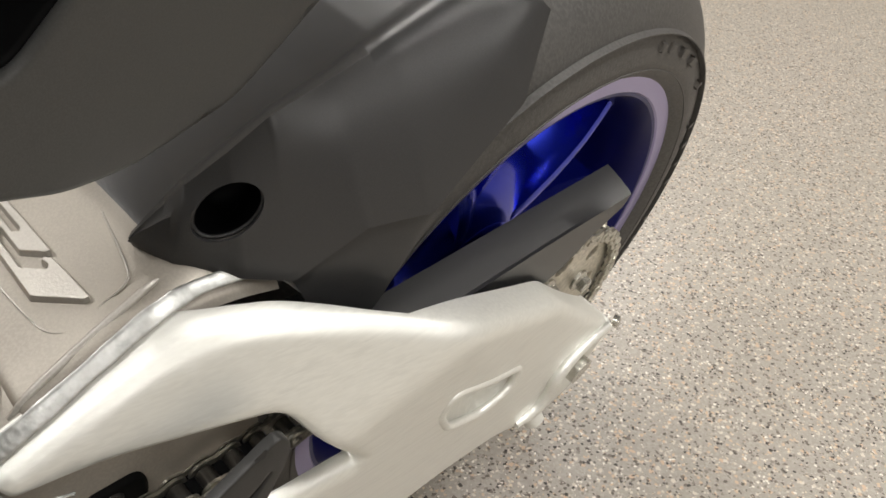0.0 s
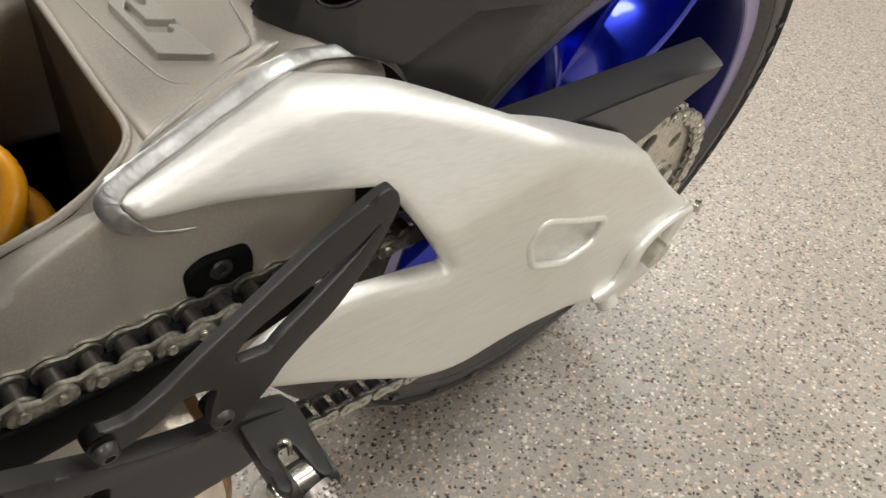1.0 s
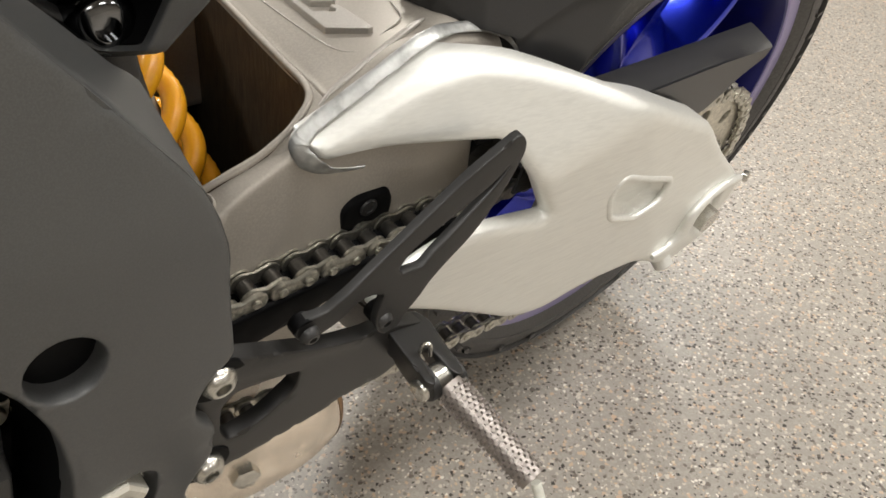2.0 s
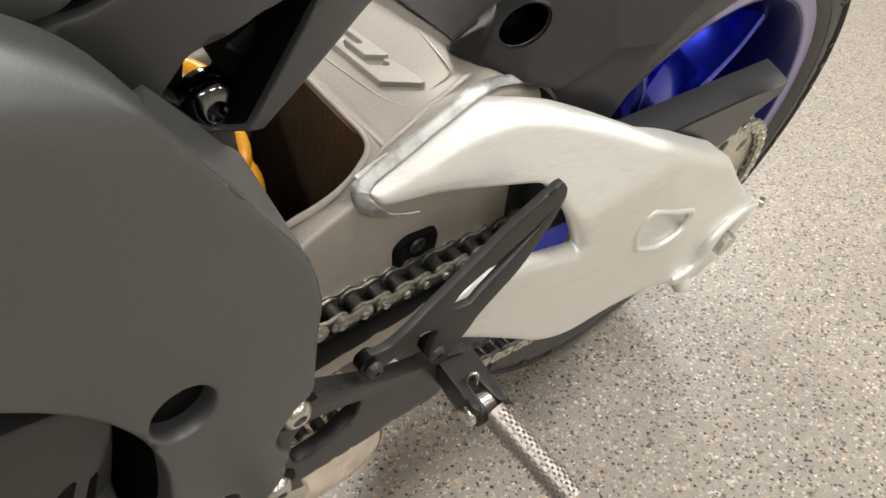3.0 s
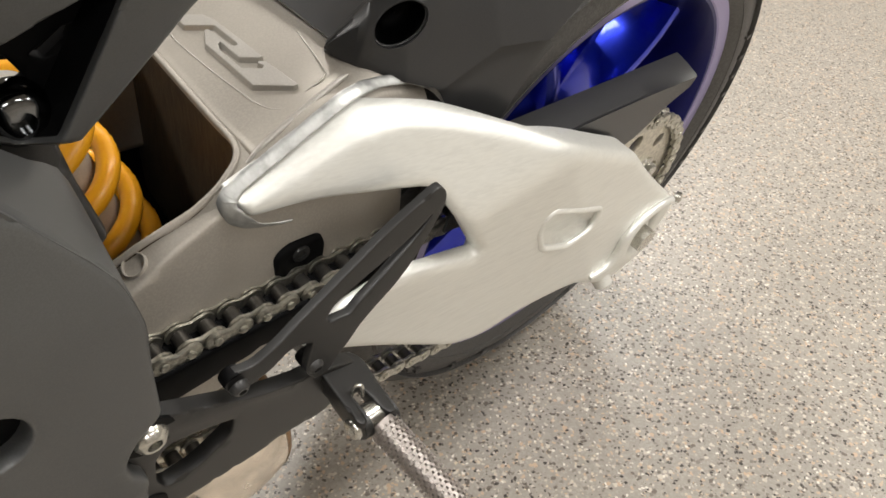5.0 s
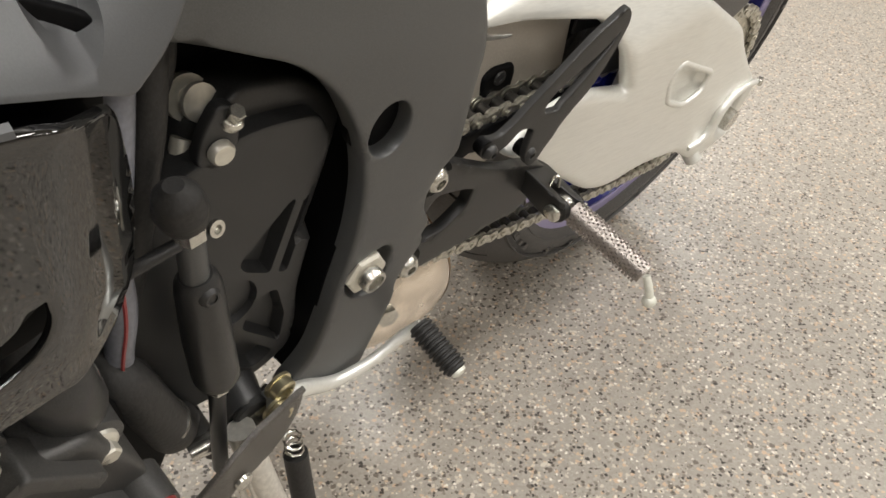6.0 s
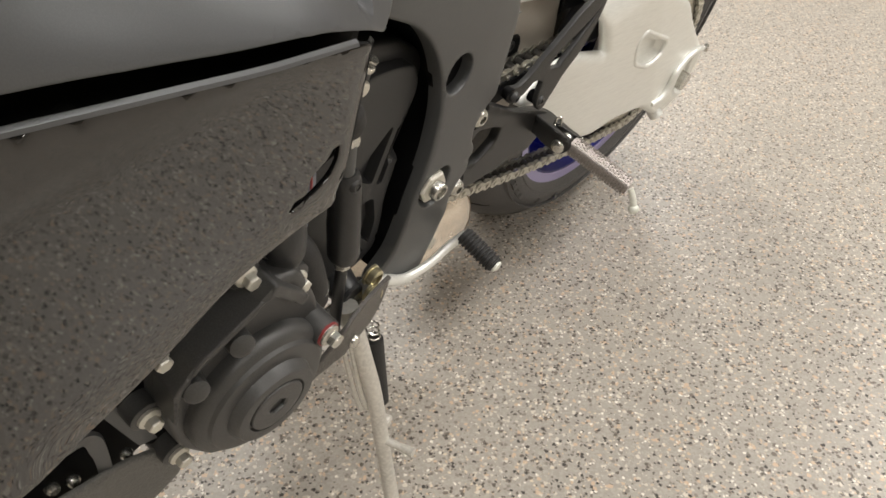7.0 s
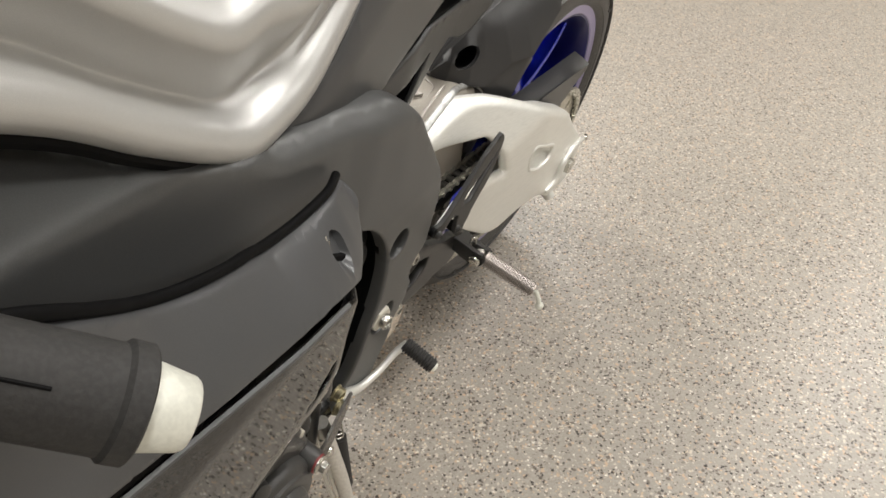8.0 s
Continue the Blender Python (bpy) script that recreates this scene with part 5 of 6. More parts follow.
# -- engine side --
def engine():
    en = thing_part("engine", bike, "dark grey engine with ribbed cover")
    wells = [[(-0.5645, 0.4985), (-0.5990, 0.4630), (-0.5960, 0.4550), (-0.5800, 0.4440), (-0.5665, 0.4925)],
             [(-0.5605, 0.4950), (-0.5750, 0.4410), (-0.5690, 0.4390), (-0.5625, 0.4640), (-0.5585, 0.4900)],
             [(-0.5900, 0.4280), (-0.5745, 0.4275), (-0.5680, 0.4000), (-0.5705, 0.3740), (-0.5970, 0.4060)],
             [(-0.5745, 0.3680), (-0.5880, 0.3610), (-0.6020, 0.3720), (-0.6060, 0.3880), (-0.5990, 0.3990)]]
    disc = [(-0.6060 + 0.0185 * math.cos(a * math.pi / 12), 0.4335 + 0.0185 * math.sin(a * math.pi / 12)) for a in range(24)]
    part("sprocket_cover", sheet([(-0.68, 0.520), (-0.64, 0.530), (-0.597, 0.546), (-0.576, 0.545), (-0.556, 0.541, 0.006), (-0.5485, 0.525, 0.006), (-0.5490, 0.507, 0.02), (-0.5520, 0.470, 0.02), (-0.5570, 0.440, 0.02), (-0.5605, 0.4175, 0.02), (-0.5590, 0.392, 0.02), (-0.5620, 0.3650, 0.012), (-0.578, 0.354, 0.012), (-0.60, 0.350), (-0.68, 0.36)],
                                 lambda y, z: 0.165 - 0.5 * np.maximum(0, y + 0.5555 - 0.35 * (z - 0.50)) * (z > 0.46), 0.05, 0.002, 0.004, corner=0.012, feats=[(w, 0.0020, 0.0085) for w in wells] + [(disc, 0.0014, 0.0040)]), M_ENGINE, en, "black ribbed sprocket cover", angle=30)
    # cast ledge above the cover, and the case behind everything, black as painted shade
    part("case_ledge", sheet([(-0.66, 0.520), (-0.62, 0.536), (-0.592, 0.560), (-0.560, 0.556), (-0.535, 0.535), (-0.54, 0.50), (-0.66, 0.49)], lambda y, z: 0.1555 - 0.25 * np.maximum(0, z - 0.545), 0.03, 0.003, 0.008, corner=0.008), M_BLACK, en)
    part("link_rod", tube([(0.085, -0.575, 0.545), (0.10, -0.55, 0.520), (0.10, -0.52, 0.498)], 0.006, 10, 4), M_STEEL, en)
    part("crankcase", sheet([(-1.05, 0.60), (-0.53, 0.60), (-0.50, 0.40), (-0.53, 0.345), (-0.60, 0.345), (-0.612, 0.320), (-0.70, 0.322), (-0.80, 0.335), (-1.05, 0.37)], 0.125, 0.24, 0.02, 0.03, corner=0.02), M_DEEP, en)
    # generator cover
    st = part("generator_cover", sheet([(-0.776, 0.467, 0.008), (-0.790, 0.457, 0.008), (-0.793, 0.424), (-0.786, 0.378), (-0.762, 0.338), (-0.740, 0.335), (-0.688, 0.358), (-0.678, 0.392), (-0.681, 0.442), (-0.699, 0.484, 0.006), (-0.722, 0.490, 0.006), (-0.737, 0.480)], 0.222, 0.08, 0.004, 0.006, corner=0.012), M_COVER, en, "dark generator cover with round plug", angle=40)
    part("flange", sheet([(-0.791, 0.455), (-0.776, 0.469), (-0.738, 0.488), (-0.724, 0.497), (-0.698, 0.468), (-0.704, 0.462), (-0.726, 0.488), (-0.740, 0.481), (-0.775, 0.463), (-0.7875, 0.450), (-0.7900, 0.425), (-0.793, 0.425)], 0.230, 0.02, 0.0015, 0.006, corner=0.003), M_COVER, st, angle=40)
    pc = (-0.732, 0.4005)
    part("dome", turned([(0, 0.0510), (0.005, 0.0510), (0.0085, 0.0500), (0.0110, 0.0478), (0.0120, 0.0450), (0.0125, 0.0438), (0.0150, 0.0425), (0.0158, 0.0405), (0.0160, 0.0320), (0.0215, 0.0300), (0.0232, 0.0288), (0.0235, 0.0272), (0.0235, 0.0215), (0.0210, 0.0208), (0.0210, 0.0)], 72, (0.222, *pc), (1, 0, 0)), M_COVER, st, angle=30)
    hexa = [(pc[0] + 0.0068 * math.cos(math.pi * (a / 3 + 0.1)), pc[1] + 0.0068 * math.sin(math.pi * (a / 3 + 0.1)), 0.0004) for a in range(6)]
    part("plug", sheet([(pc[0] + 0.0198 * math.cos(math.pi * a / 20), pc[1] + 0.0198 * math.sin(math.pi * a / 20), 0.0) for a in range(40)], 0.2462, 0.004, 0.001, 0.004, holes=(hexa,), hedge=0.0006), M_COVER, st, angle=35)
    # black disc for the shade at the bottom of the hexagon socket
    part("socket_floor", turned([(0, 0.009), (0.0004, 0.009), (0.0005, 0.0)], 16, (0.2425, *pc), (1, 0, 0)), M_DEEP, st)
    # black case: shade of the gap round the generator cover, as colour
    part("cover_case", sheet([(-0.815, 0.43), (-0.80, 0.49), (-0.72, 0.505), (-0.66, 0.44), (-0.66, 0.38), (-0.70, 0.35), (-0.75, 0.33), (-0.80, 0.36)], 0.200, 0.08, 0.006, 0.01, corner=0.02), M_DEEP, en)
    for y, z in ((-0.7335, 0.4965), (-0.6945, 0.4645), (-0.790, 0.472), (-0.799, 0.420), (-0.783, 0.356)):
        socket_bolt((0.213, y, z), (1, 0, 0), 0.0050, 0.009, st, M_PALE, "bolt", hexhead=True)
        part("boss", turned([(0, 0.011), (0.022, 0.0105), (0.023, 0.009)], 20, (0.190, y, z), (1, 0, 0)), M_COVER, st)
    part("bolt", turned([(0, 0.0062), (0.004, 0.0062), (0.0042, 0.0048), (0.008, 0.0045)], 20, (0.217, -0.6772, 0.4140), (1, 0.1, 0)), M_PALE, st, "pale flange bolt")
    for y, z in ((-0.747, 0.4620), (-0.777, 0.4460)):
        part("lug", turned([(0, 0.008), (0.014, 0.0075), (0.016, 0.004)], 16, (0.220, y, z), (0.9, -0.2, 0.3)), M_COVER, st)
    socket_bolt((0.2370, -0.6855, 0.4255), (1, 0.1, 0), 0.0056, 0.009, st, M_STEEL, "marked_bolt", "bright bolt with red paint mark", hexhead=True)
    part("paint_mark", turned([(0, 0.0090), (0.002, 0.0090)], 20, (0.2355, -0.6855, 0.4255), (1, 0.1, 0)), M_RED, st)
    part("bolt_boss", turned([(0, 0.0125), (0.020, 0.0105)], 20, (0.216, -0.687, 0.424), (1, 0.1, 0)), M_COVER, st)
    # water pump body and hose stubs above the generator cover
    part("hose_elbow", tube([(0.165, -0.690, 0.545), (0.190, -0.698, 0.525), (0.205, -0.703, 0.508), (0.200, -0.698, 0.480), (0.180, -0.70, 0.46)], [0.010, 0.013, 0.015, 0.014, 0.012], 18, 6), M_ENGINE, en)
    part("hose_clip", turned([(-0.002, 0.0152), (0.002, 0.0152)], 24, (0.2035, -0.7015, 0.498), (-0.1, 0.2, -1)), M_STEEL, en)
    part("pump_hose", tube([(0.175, -0.680, 0.470), (0.190, -0.673, 0.456), (0.193, -0.665, 0.430), (0.190, -0.655, 0.395), (0.170, -0.64, 0.36)], [0.010, 0.012, 0.0125, 0.012, 0.011], 18, 6), M_RUBBER, en)
    part("hose_clip", turned([(-0.0015, 0.0132), (0.0015, 0.0132)], 24, (0.1915, -0.659, 0.410), (-0.1, 0.25, -1)), M_STEEL, en)
    part("grey_hose", tube([(0.155, -0.640, 0.610), (0.172, -0.655, 0.560), (0.180, -0.664, 0.530), (0.186, -0.667, 0.500), (0.186, -0.671, 0.475), (0.186, -0.673, 0.450)], 0.0060, 14, 5), M_HOSE, en, "grey hose with thin red line")
    part("hose_line", tube([(0.1862, -0.6655, 0.530), (0.1920, -0.6685, 0.500), (0.1920, -0.6725, 0.475), (0.1918, -0.6745, 0.452)], 0.0009, 6, 5), M_RED, en)
    part("drain_pipe", tube([(0.165, -0.632, 0.352), (0.172, -0.626, 0.325), (0.170, -0.620, 0.300)], 0.0065, 14, 4), M_RUBBER, en)
    part("cast_web", sheet([(-0.70, 0.40), (-0.70, 0.52), (-0.66, 0.53), (-0.63, 0.47), (-0.61, 0.36), (-0.64, 0.34)], 0.148, 0.03, 0.004, 0.01, corner=0.012), M_ENGINE, en)
    part("pump_body", turned([(0, 0.026), (0.018, 0.025), (0.022, 0.021), (0.024, 0.010)], 32, (0.165, -0.676, 0.415), (1, 0.1, 0)), M_ENGINE, en)
    # bolts and the clamp above the sprocket cover
    br = part("cable_bracket", sheet([(-0.620, 0.5375), (-0.617, 0.553), (-0.609, 0.566), (-0.600, 0.562), (-0.599, 0.545), (-0.603, 0.5345), (-0.613, 0.532)], 0.165, 0.006, 0.0015, 0.004, corner=0.006), M_ENGINE, en)
    socket_bolt((0.163, -0.6030, 0.5550), (0.5, 0.1, 0.85), 0.0040, 0.009, br, M_STEEL, "bolt", hexhead=True)
    part("bolt", turned([(0, 0.0058), (0.003, 0.0058), (0.0042, 0.0048)], 20, (0.1655, -0.6095, 0.5435), (1, 0, 0)), M_PALE, br, "pale flat bolt head")
    part("clutch_arm_pin", turned([(0, 0.0105), (0.004, 0.0105), (0.0042, 0.005), (0.010, 0.005), (0.0102, 0.0085), (0.013, 0.0085)], 24, (0.134, -0.607, 0.549), (0.9, 0.1, 0.3)), M_PALE, en, "pale zinc spool")
    part("clutch_arm", tube([(0.148, -0.622, 0.528), (0.150, -0.619, 0.534), (0.148, -0.616, 0.540)], 0.005, 10, 4), M_PALE, en)
    for pts, r in (([(0.150, -0.628, 0.605), (0.160, -0.636, 0.570), (0.163, -0.644, 0.537), (0.165, -0.652, 0.500), (0.160, -0.66, 0.46)], 0.0075), ([(0.146, -0.645, 0.61), (0.158, -0.653, 0.570), (0.166, -0.658, 0.53), (0.168, -0.664, 0.49)], 0.0055), ([(0.140, -0.615, 0.60), (0.148, -0.622, 0.575), (0.146, -0.632, 0.55)], 0.004)):
        part("cable", tube(pts, r, 12, 6), M_RUBBER, en)
    part("loose_wire", tube([(0.176, -0.700, 0.505), (0.184, -0.668, 0.5175), (0.187, -0.655, 0.5235), (0.187, -0.641, 0.5255)], 0.0030, 10, 6), M_ENGINE, en)


def linkage():
    lk = thing_part("shift_linkage", bike, "gear shift rod with rubber boot and sensor body")
    part("rod", tube([(0.190, -0.628, 0.418), (0.192, -0.629, 0.375), (0.195, -0.630, 0.330)], 0.0046, 12, 4), M_BLACK, lk)
    part("sensor_body", tube([(0.1865, -0.6350, 0.502), (0.1870, -0.6340, 0.494), (0.1885, -0.6315, 0.458), (0.1900, -0.6285, 0.424), (0.1900, -0.6280, 0.414)], [0.0075, 0.0105, 0.0118, 0.0118, 0.006], 20, 4), M_BLACK, lk)
    part("upper_rod", tube([(0.186, -0.637, 0.534), (0.187, -0.635, 0.498)], 0.0062, 14, 4), M_FRAME, lk)
    part("boot", tube([(0.1890, -0.6430, 0.5600), (0.1888, -0.6420, 0.5540), (0.1880, -0.6405, 0.5460), (0.1870, -0.6385, 0.5380), (0.1865, -0.6370, 0.5320)], [0.004, 0.0092, 0.0108, 0.0090, 0.005], 20, 6), M_RUBBER, lk, "black rubber ball-joint boot")
    part("lock_nut", turned([(0, 0.0072), (0.006, 0.0072)], 6, (0.1865, -0.6370, 0.5330), (0.05, 0.1, -1)), M_STEEL, lk)
    part("ring", turned([(0, 0.0042), (0.0022, 0.0042), (0.0024, 0.0022), (0.0005, 0.002)], 16, (0.176, -0.6190, 0.5120), (1, 0.2, 0.3)), M_STEEL, lk)
    socket_bolt((0.193, -0.6340, 0.4950), (1, 0.1, 0.1), 0.0058, 0.005, lk, M_BLACK)
    part("end_collar", turned([(0, 0.0062), (0.006, 0.0062)], 6, (0.190, -0.628, 0.415), (0.05, 0, -1)), M_STEEL, lk)
    lv = thing_part("shift_lever", bike, "aluminium gear shift lever with ribbed rubber toe piece")
    part("lever_arm", tube([(0.186, -0.592, 0.352), (0.186, -0.567, 0.343), (0.187, -0.548, 0.331), (0.188, -0.533, 0.3265), (0.190, -0.508, 0.3285), (0.193, -0.487, 0.3420), (0.199, -0.477, 0.352)], [0.0075, 0.0060, 0.0050, 0.0044, 0.0040, 0.0042, 0.0052], 14, 8), M_ALU, lv)
    part("lever_boss", turned([(0, 0.0110), (0.008, 0.0110), (0.0095, 0.0095)], 24, (0.176, -0.602, 0.349), (1, 0, 0)), M_ENGINE, lv)
    a, b = Vector((0.197, -0.479, 0.3535)), Vector((0.2385, -0.4765, 0.3440))
    L = (b - a).length
    prof = [(0, 0.007)]
    for i in range(10):
        s = 0.002 + (L - 0.006) * i / 10
        prof += [(s, 0.0074), (s + 0.0008, 0.0090), (s + 0.0022, 0.0090), (s + 0.0030, 0.0074)]
    prof += [(L - 0.003, 0.0075), (L - 0.002, 0.006)]
    part("toe_rubber", turned(prof, 24, a, b - a), M_RUBBER, lv, "black ribbed rubber toe piece", angle=30)
    part("toe_pin", turned([(0, 0.0058), (0.003, 0.0055), (0.0045, 0.0025)], 16, b - (b - a).normalized() * 0.003, b - a), M_WHITECAP, lv, "white pin end")
    # spindle joints: two yellow zinc nuts under the frame
    for p, r in (((0.183, -0.5842, 0.3618), 0.0095), ((0.192, -0.5915, 0.3540), 0.0092)):
        n = part("zinc_nut", turned([(0, r), (0.002, r), (0.0022, r * 0.86), (0.008, r * 0.86), (0.009, r * 0.7), (0.0091, r * 0.5), (0.005, r * 0.45)], 18, p, (1, 0.1, 0)), M_GOLDZ, lk, "yellow zinc flange nut")
    part("shift_arm", tube([(0.178, -0.640, 0.332), (0.182, -0.610, 0.338), (0.180, -0.583, 0.343)], [0.006, 0.008, 0.010], 12, 5), M_STEEL, lk)
    part("spindle_body", tube([(0.140, -0.600, 0.352), (0.165, -0.602, 0.350), (0.182, -0.604, 0.348)], [0.016, 0.015, 0.012], 16, 4), M_ENGINE, lk)
    # toe plate
    tp = part("toe_plate", sheet([(-0.572, 0.362, 0.002), (-0.578, 0.340, 0.006), (-0.596, 0.327, 0.01), (-0.633, 0.334, 0.02), (-0.658, 0.334, 0.02), (-0.690, 0.326, 0.004), (-0.690, 0.332, 0.004), (-0.656, 0.356, 0.01), (-0.640, 0.374, 0.01), (-0.612, 0.374, 0.01)], lambda y, z: np.minimum(0.197 + 0.30 * np.maximum(0, -0.575 - y), 0.2165), 0.0035, 0.0012, 0.005), M_CARBON, bike, "dark woven-pattern toe plate", angle=40)
    part("rivet", turned([(0, 0.0062), (0.002, 0.0058), (0.0035, 0.003)], 18, (0.2150, -0.6285, 0.343), (1, 0.1, 0)), M_STEEL, tp)


def side_stand():
    ss = thing_part("side_stand", bike, "light grey metal side stand folded down to the floor")
    part("leg", tube([(0.190, -0.6140, 0.350), (0.208, -0.6070, 0.300), (0.226, -0.5970, 0.240), (0.248, -0.5890, 0.155), (0.270, -0.5810, 0.072)], [0.009, 0.0085, 0.0075, 0.0072, 0.0078], 14, 8), M_STAND, ss)
    for k in range(3):
        part("rib", tube([(0.196 + 0.003 * k, -0.6260 + 0.006 * k, 0.335), (0.212 + 0.003 * k, -0.6150 + 0.005 * k, 0.262), (0.222 + 0.002 * k, -0.6070 + 0.004 * k, 0.225)], 0.0022, 8, 4), M_STAND, ss)
    part("foot", tube([(0.262, -0.5990, 0.0665), (0.280, -0.5790, 0.0715), (0.305, -0.5610, 0.0785)], [0.010, 0.016, 0.012], 14, 4, 0.45), M_STAND, ss)
    part("spring_sleeve", tube([(0.1915, -0.5695, 0.268), (0.203, -0.5690, 0.228), (0.2135, -0.5680, 0.190)], 0.0088, 18, 4), M_RUBBER, ss, "black rubber sleeve over the springs")
    pts = [(0.1885 + 0.0062 * math.cos(i * 0.7) + 0.0002 * (i - 12), -0.5695 + 0.0062 * math.sin(i * 0.7), 0.284 - 0.0007 * i) for i in range(28)]
    part("spring", tube(pts, 0.0011, 6, 1), M_STEEL, ss)
    part("spring_hook", tube([(0.2135, -0.5680, 0.190), (0.219, -0.5710, 0.176), (0.226, -0.5760, 0.176)], 0.0014, 8, 4), M_STEEL, ss)
    part("spring_post", turned([(0, 0.0062), (0.012, 0.0062), (0.0135, 0.004)], 14, (0.228, -0.5870, 0.196), (1, 0.5, 0.1)), M_STAND, ss)
    part("foot_tab", tube([(0.240, -0.5920, 0.180), (0.258, -0.5870, 0.184), (0.274, -0.5830, 0.188)], [0.004, 0.0036, 0.005], 10, 4), M_STAND, ss)


# -- fairing --
def fairing():
    fa = thing_part("side_fairing", bike, "matte grey upper and gloss black lower side fairing")

    def top_edge(y):
        return 0.6510 - 0.170 * (y + 0.705)

    def gl(y, z):
        band = 0.002 + 0.20 * np.maximum(0, -0.755 - y)
        x = 0.2450 - 0.11 * (y + 0.705)
        x = x - 0.357 * smax(z - top_edge(y) + band, 0 * y, 0.002)
        # lower rear border turned away from the flat middle
        lo = line_dist(y, z, (-0.700, 0.558), (-0.85, 0.520))
        x = x - 0.68 * smax(y + 0.6945 + 0.09 * (0.641 - z), 0 * y, 0.002)
        return x - 0.16 * smax(0.020 - lo, 0 * lo, 0.010)
    low = [(y, float(top_edge(y)), 0.05) for y in (-1.30, -0.90, -0.80, -0.73)] + [(-0.697, 0.6480, 0.004), (-0.677, 0.637, 0.006), (-0.6715, 0.602, 0.02), (-0.6755, 0.570, 0.012), (-0.690, 0.556, 0.012), (-0.708, 0.5545, 0.010), (-0.742, 0.5560, 0.02), (-0.765, 0.5530, 0.02), (-0.781, 0.5470, 0.02), (-0.800, 0.5360, 0.02), (-0.8245, 0.5260, 0.02), (-0.850, 0.5185, 0.03), (-0.90, 0.515, 0.03), (-1.30, 0.52)]
    cutout = [(-0.7070, 0.5995, 0.001), (-0.7166, 0.5935, 0.002), (-0.7255, 0.5895, 0.003), (-0.7259, 0.5812, 0.003), (-0.7382, 0.5770, 0.001), (-0.7370, 0.5750, 0.001), (-0.7214, 0.5773, 0.006), (-0.7107, 0.5825, 0.008), (-0.7065, 0.5905, 0.004)]
    lo = part("lower_panel", sheet(low, gl, 0.003, 0.0012, 0.006, holes=(cutout,), corner=0.01, hedge=0.0008), M_GLOSS, fa, "gloss black lower fairing panel", angle=60)
    # narrow grey strip: light caught by the gloss edge, put in as colour
    rows = []
    for y in np.linspace(-0.704, -1.25, 36):
        z = float(top_edge(y))
        x = float(gl(np.array([y]), np.array([z - 0.001]))[0])
        rows.append([(x + 0.0012, y, z - 0.0006), (x + 0.0006, y, z + 0.0008), (x - 0.0014, y, z + 0.0016)])
    part("top_bevel_glint", loft(rows, 1, 2, 0.001), M_MATT, lo)
    # black sheets behind the slot and the cutout carry their shade
    part("slot_shade", sheet([(-1.25, 0.780), (-0.883, 0.712), (-0.787, 0.692), (-0.700, 0.668), (-0.672, 0.652), (-0.676, 0.615), (-0.787, 0.640), (-0.883, 0.655), (-1.25, 0.700)], lambda y, z: 0.218 - 0.05 * np.minimum(0, y + 0.75), 0.003, 0.001, 0.015), M_DEEP, lo)
    part("cutout_shade", sheet([(-0.680, 0.625), (-0.762, 0.625), (-0.766, 0.552), (-0.712, 0.5600), (-0.684, 0.572)], 0.2260, 0.004, 0.001, 0.01), M_DEEP, lo)

    brow = [-1.30, -1.00, -0.90, -0.85, -0.83, -0.81, -0.79, -0.77, -0.75, -0.736, -0.70, -0.66, -0.636]
    brow_z = [0.900, 0.830, 0.785, 0.747, 0.7304, 0.7193, 0.7112, 0.7028, 0.6950, 0.6890, 0.6790, 0.6730, 0.6670]
    brow_x = [0.235, 0.229, 0.226, 0.222, 0.2185, 0.2172, 0.2160, 0.2130, 0.2090, 0.2065, 0.2000, 0.1920, 0.1810]
    hem = [-1.30, -0.90, -0.85, -0.83, -0.81, -0.79, -0.77, -0.75, -0.73, -0.71, -0.6846, -0.674, -0.636]
    hem_z = [0.778, 0.698, 0.6882, 0.6848, 0.6808, 0.6760, 0.6710, 0.6670, 0.6625, 0.6562, 0.6457, 0.6400, 0.6300]
    hem_x = [0.275, 0.258, 0.256, 0.255, 0.254, 0.252, 0.250, 0.248, 0.2455, 0.2415, 0.2350, 0.2315, 0.2160]

    def up(y, z):
        zt, xt = np.interp(y, brow, brow_z), np.interp(y, brow, brow_x)
        zl, xl = np.interp(y, hem, hem_z), np.interp(y, hem, hem_x)
        k = np.clip((z - zl) / (zt - zl), -0.1, 1.1)
        x = xl + (xt - xl) * k + 0.0096 * k * (1 - k)
        return x - 0.30 * smax(zl + 0.004 - z, 0 * z, 0.004) * sstep(-0.69, -0.72, y)
    seat = [(-0.6785, 0.6695), (-0.6710, 0.6635), (-0.6728, 0.6520), (-0.6780, 0.6475), (-0.6855, 0.6490), (-0.6905, 0.6590), (-0.6905, 0.6670)]
    upp = [(y, z, 0.03) for y, z in zip(brow[:-1], brow_z)] + [(-0.6355, 0.668, 0.002), (-0.6305, 0.6620, 0.003), (-0.6305, 0.6550, 0.004), (-0.643, 0.6465, 0.01), (-0.658, 0.6408, 0.01), (-0.673, 0.6385, 0.003)] + [(y, z - 0.0004, 0.03) for y, z in zip(hem[10::-1], hem_z[10::-1])]
    ub = part("upper_panel", sheet(upp, up, 0.008, 0.0016, 0.005, corner=0.006, feats=[(seat, 0.0022, 0.0080)]), M_MATT, fa, "matte dark grey fairing panel with recessed screw", angle=35)
    part("screw", turned([(0, 0.0050), (0.003, 0.0045), (0.0045, 0.002)], 18, (0.2065, -0.6878, 0.6655), (0.62, 0.45, 0.64)), M_STEEL, ub, "bright screw head")
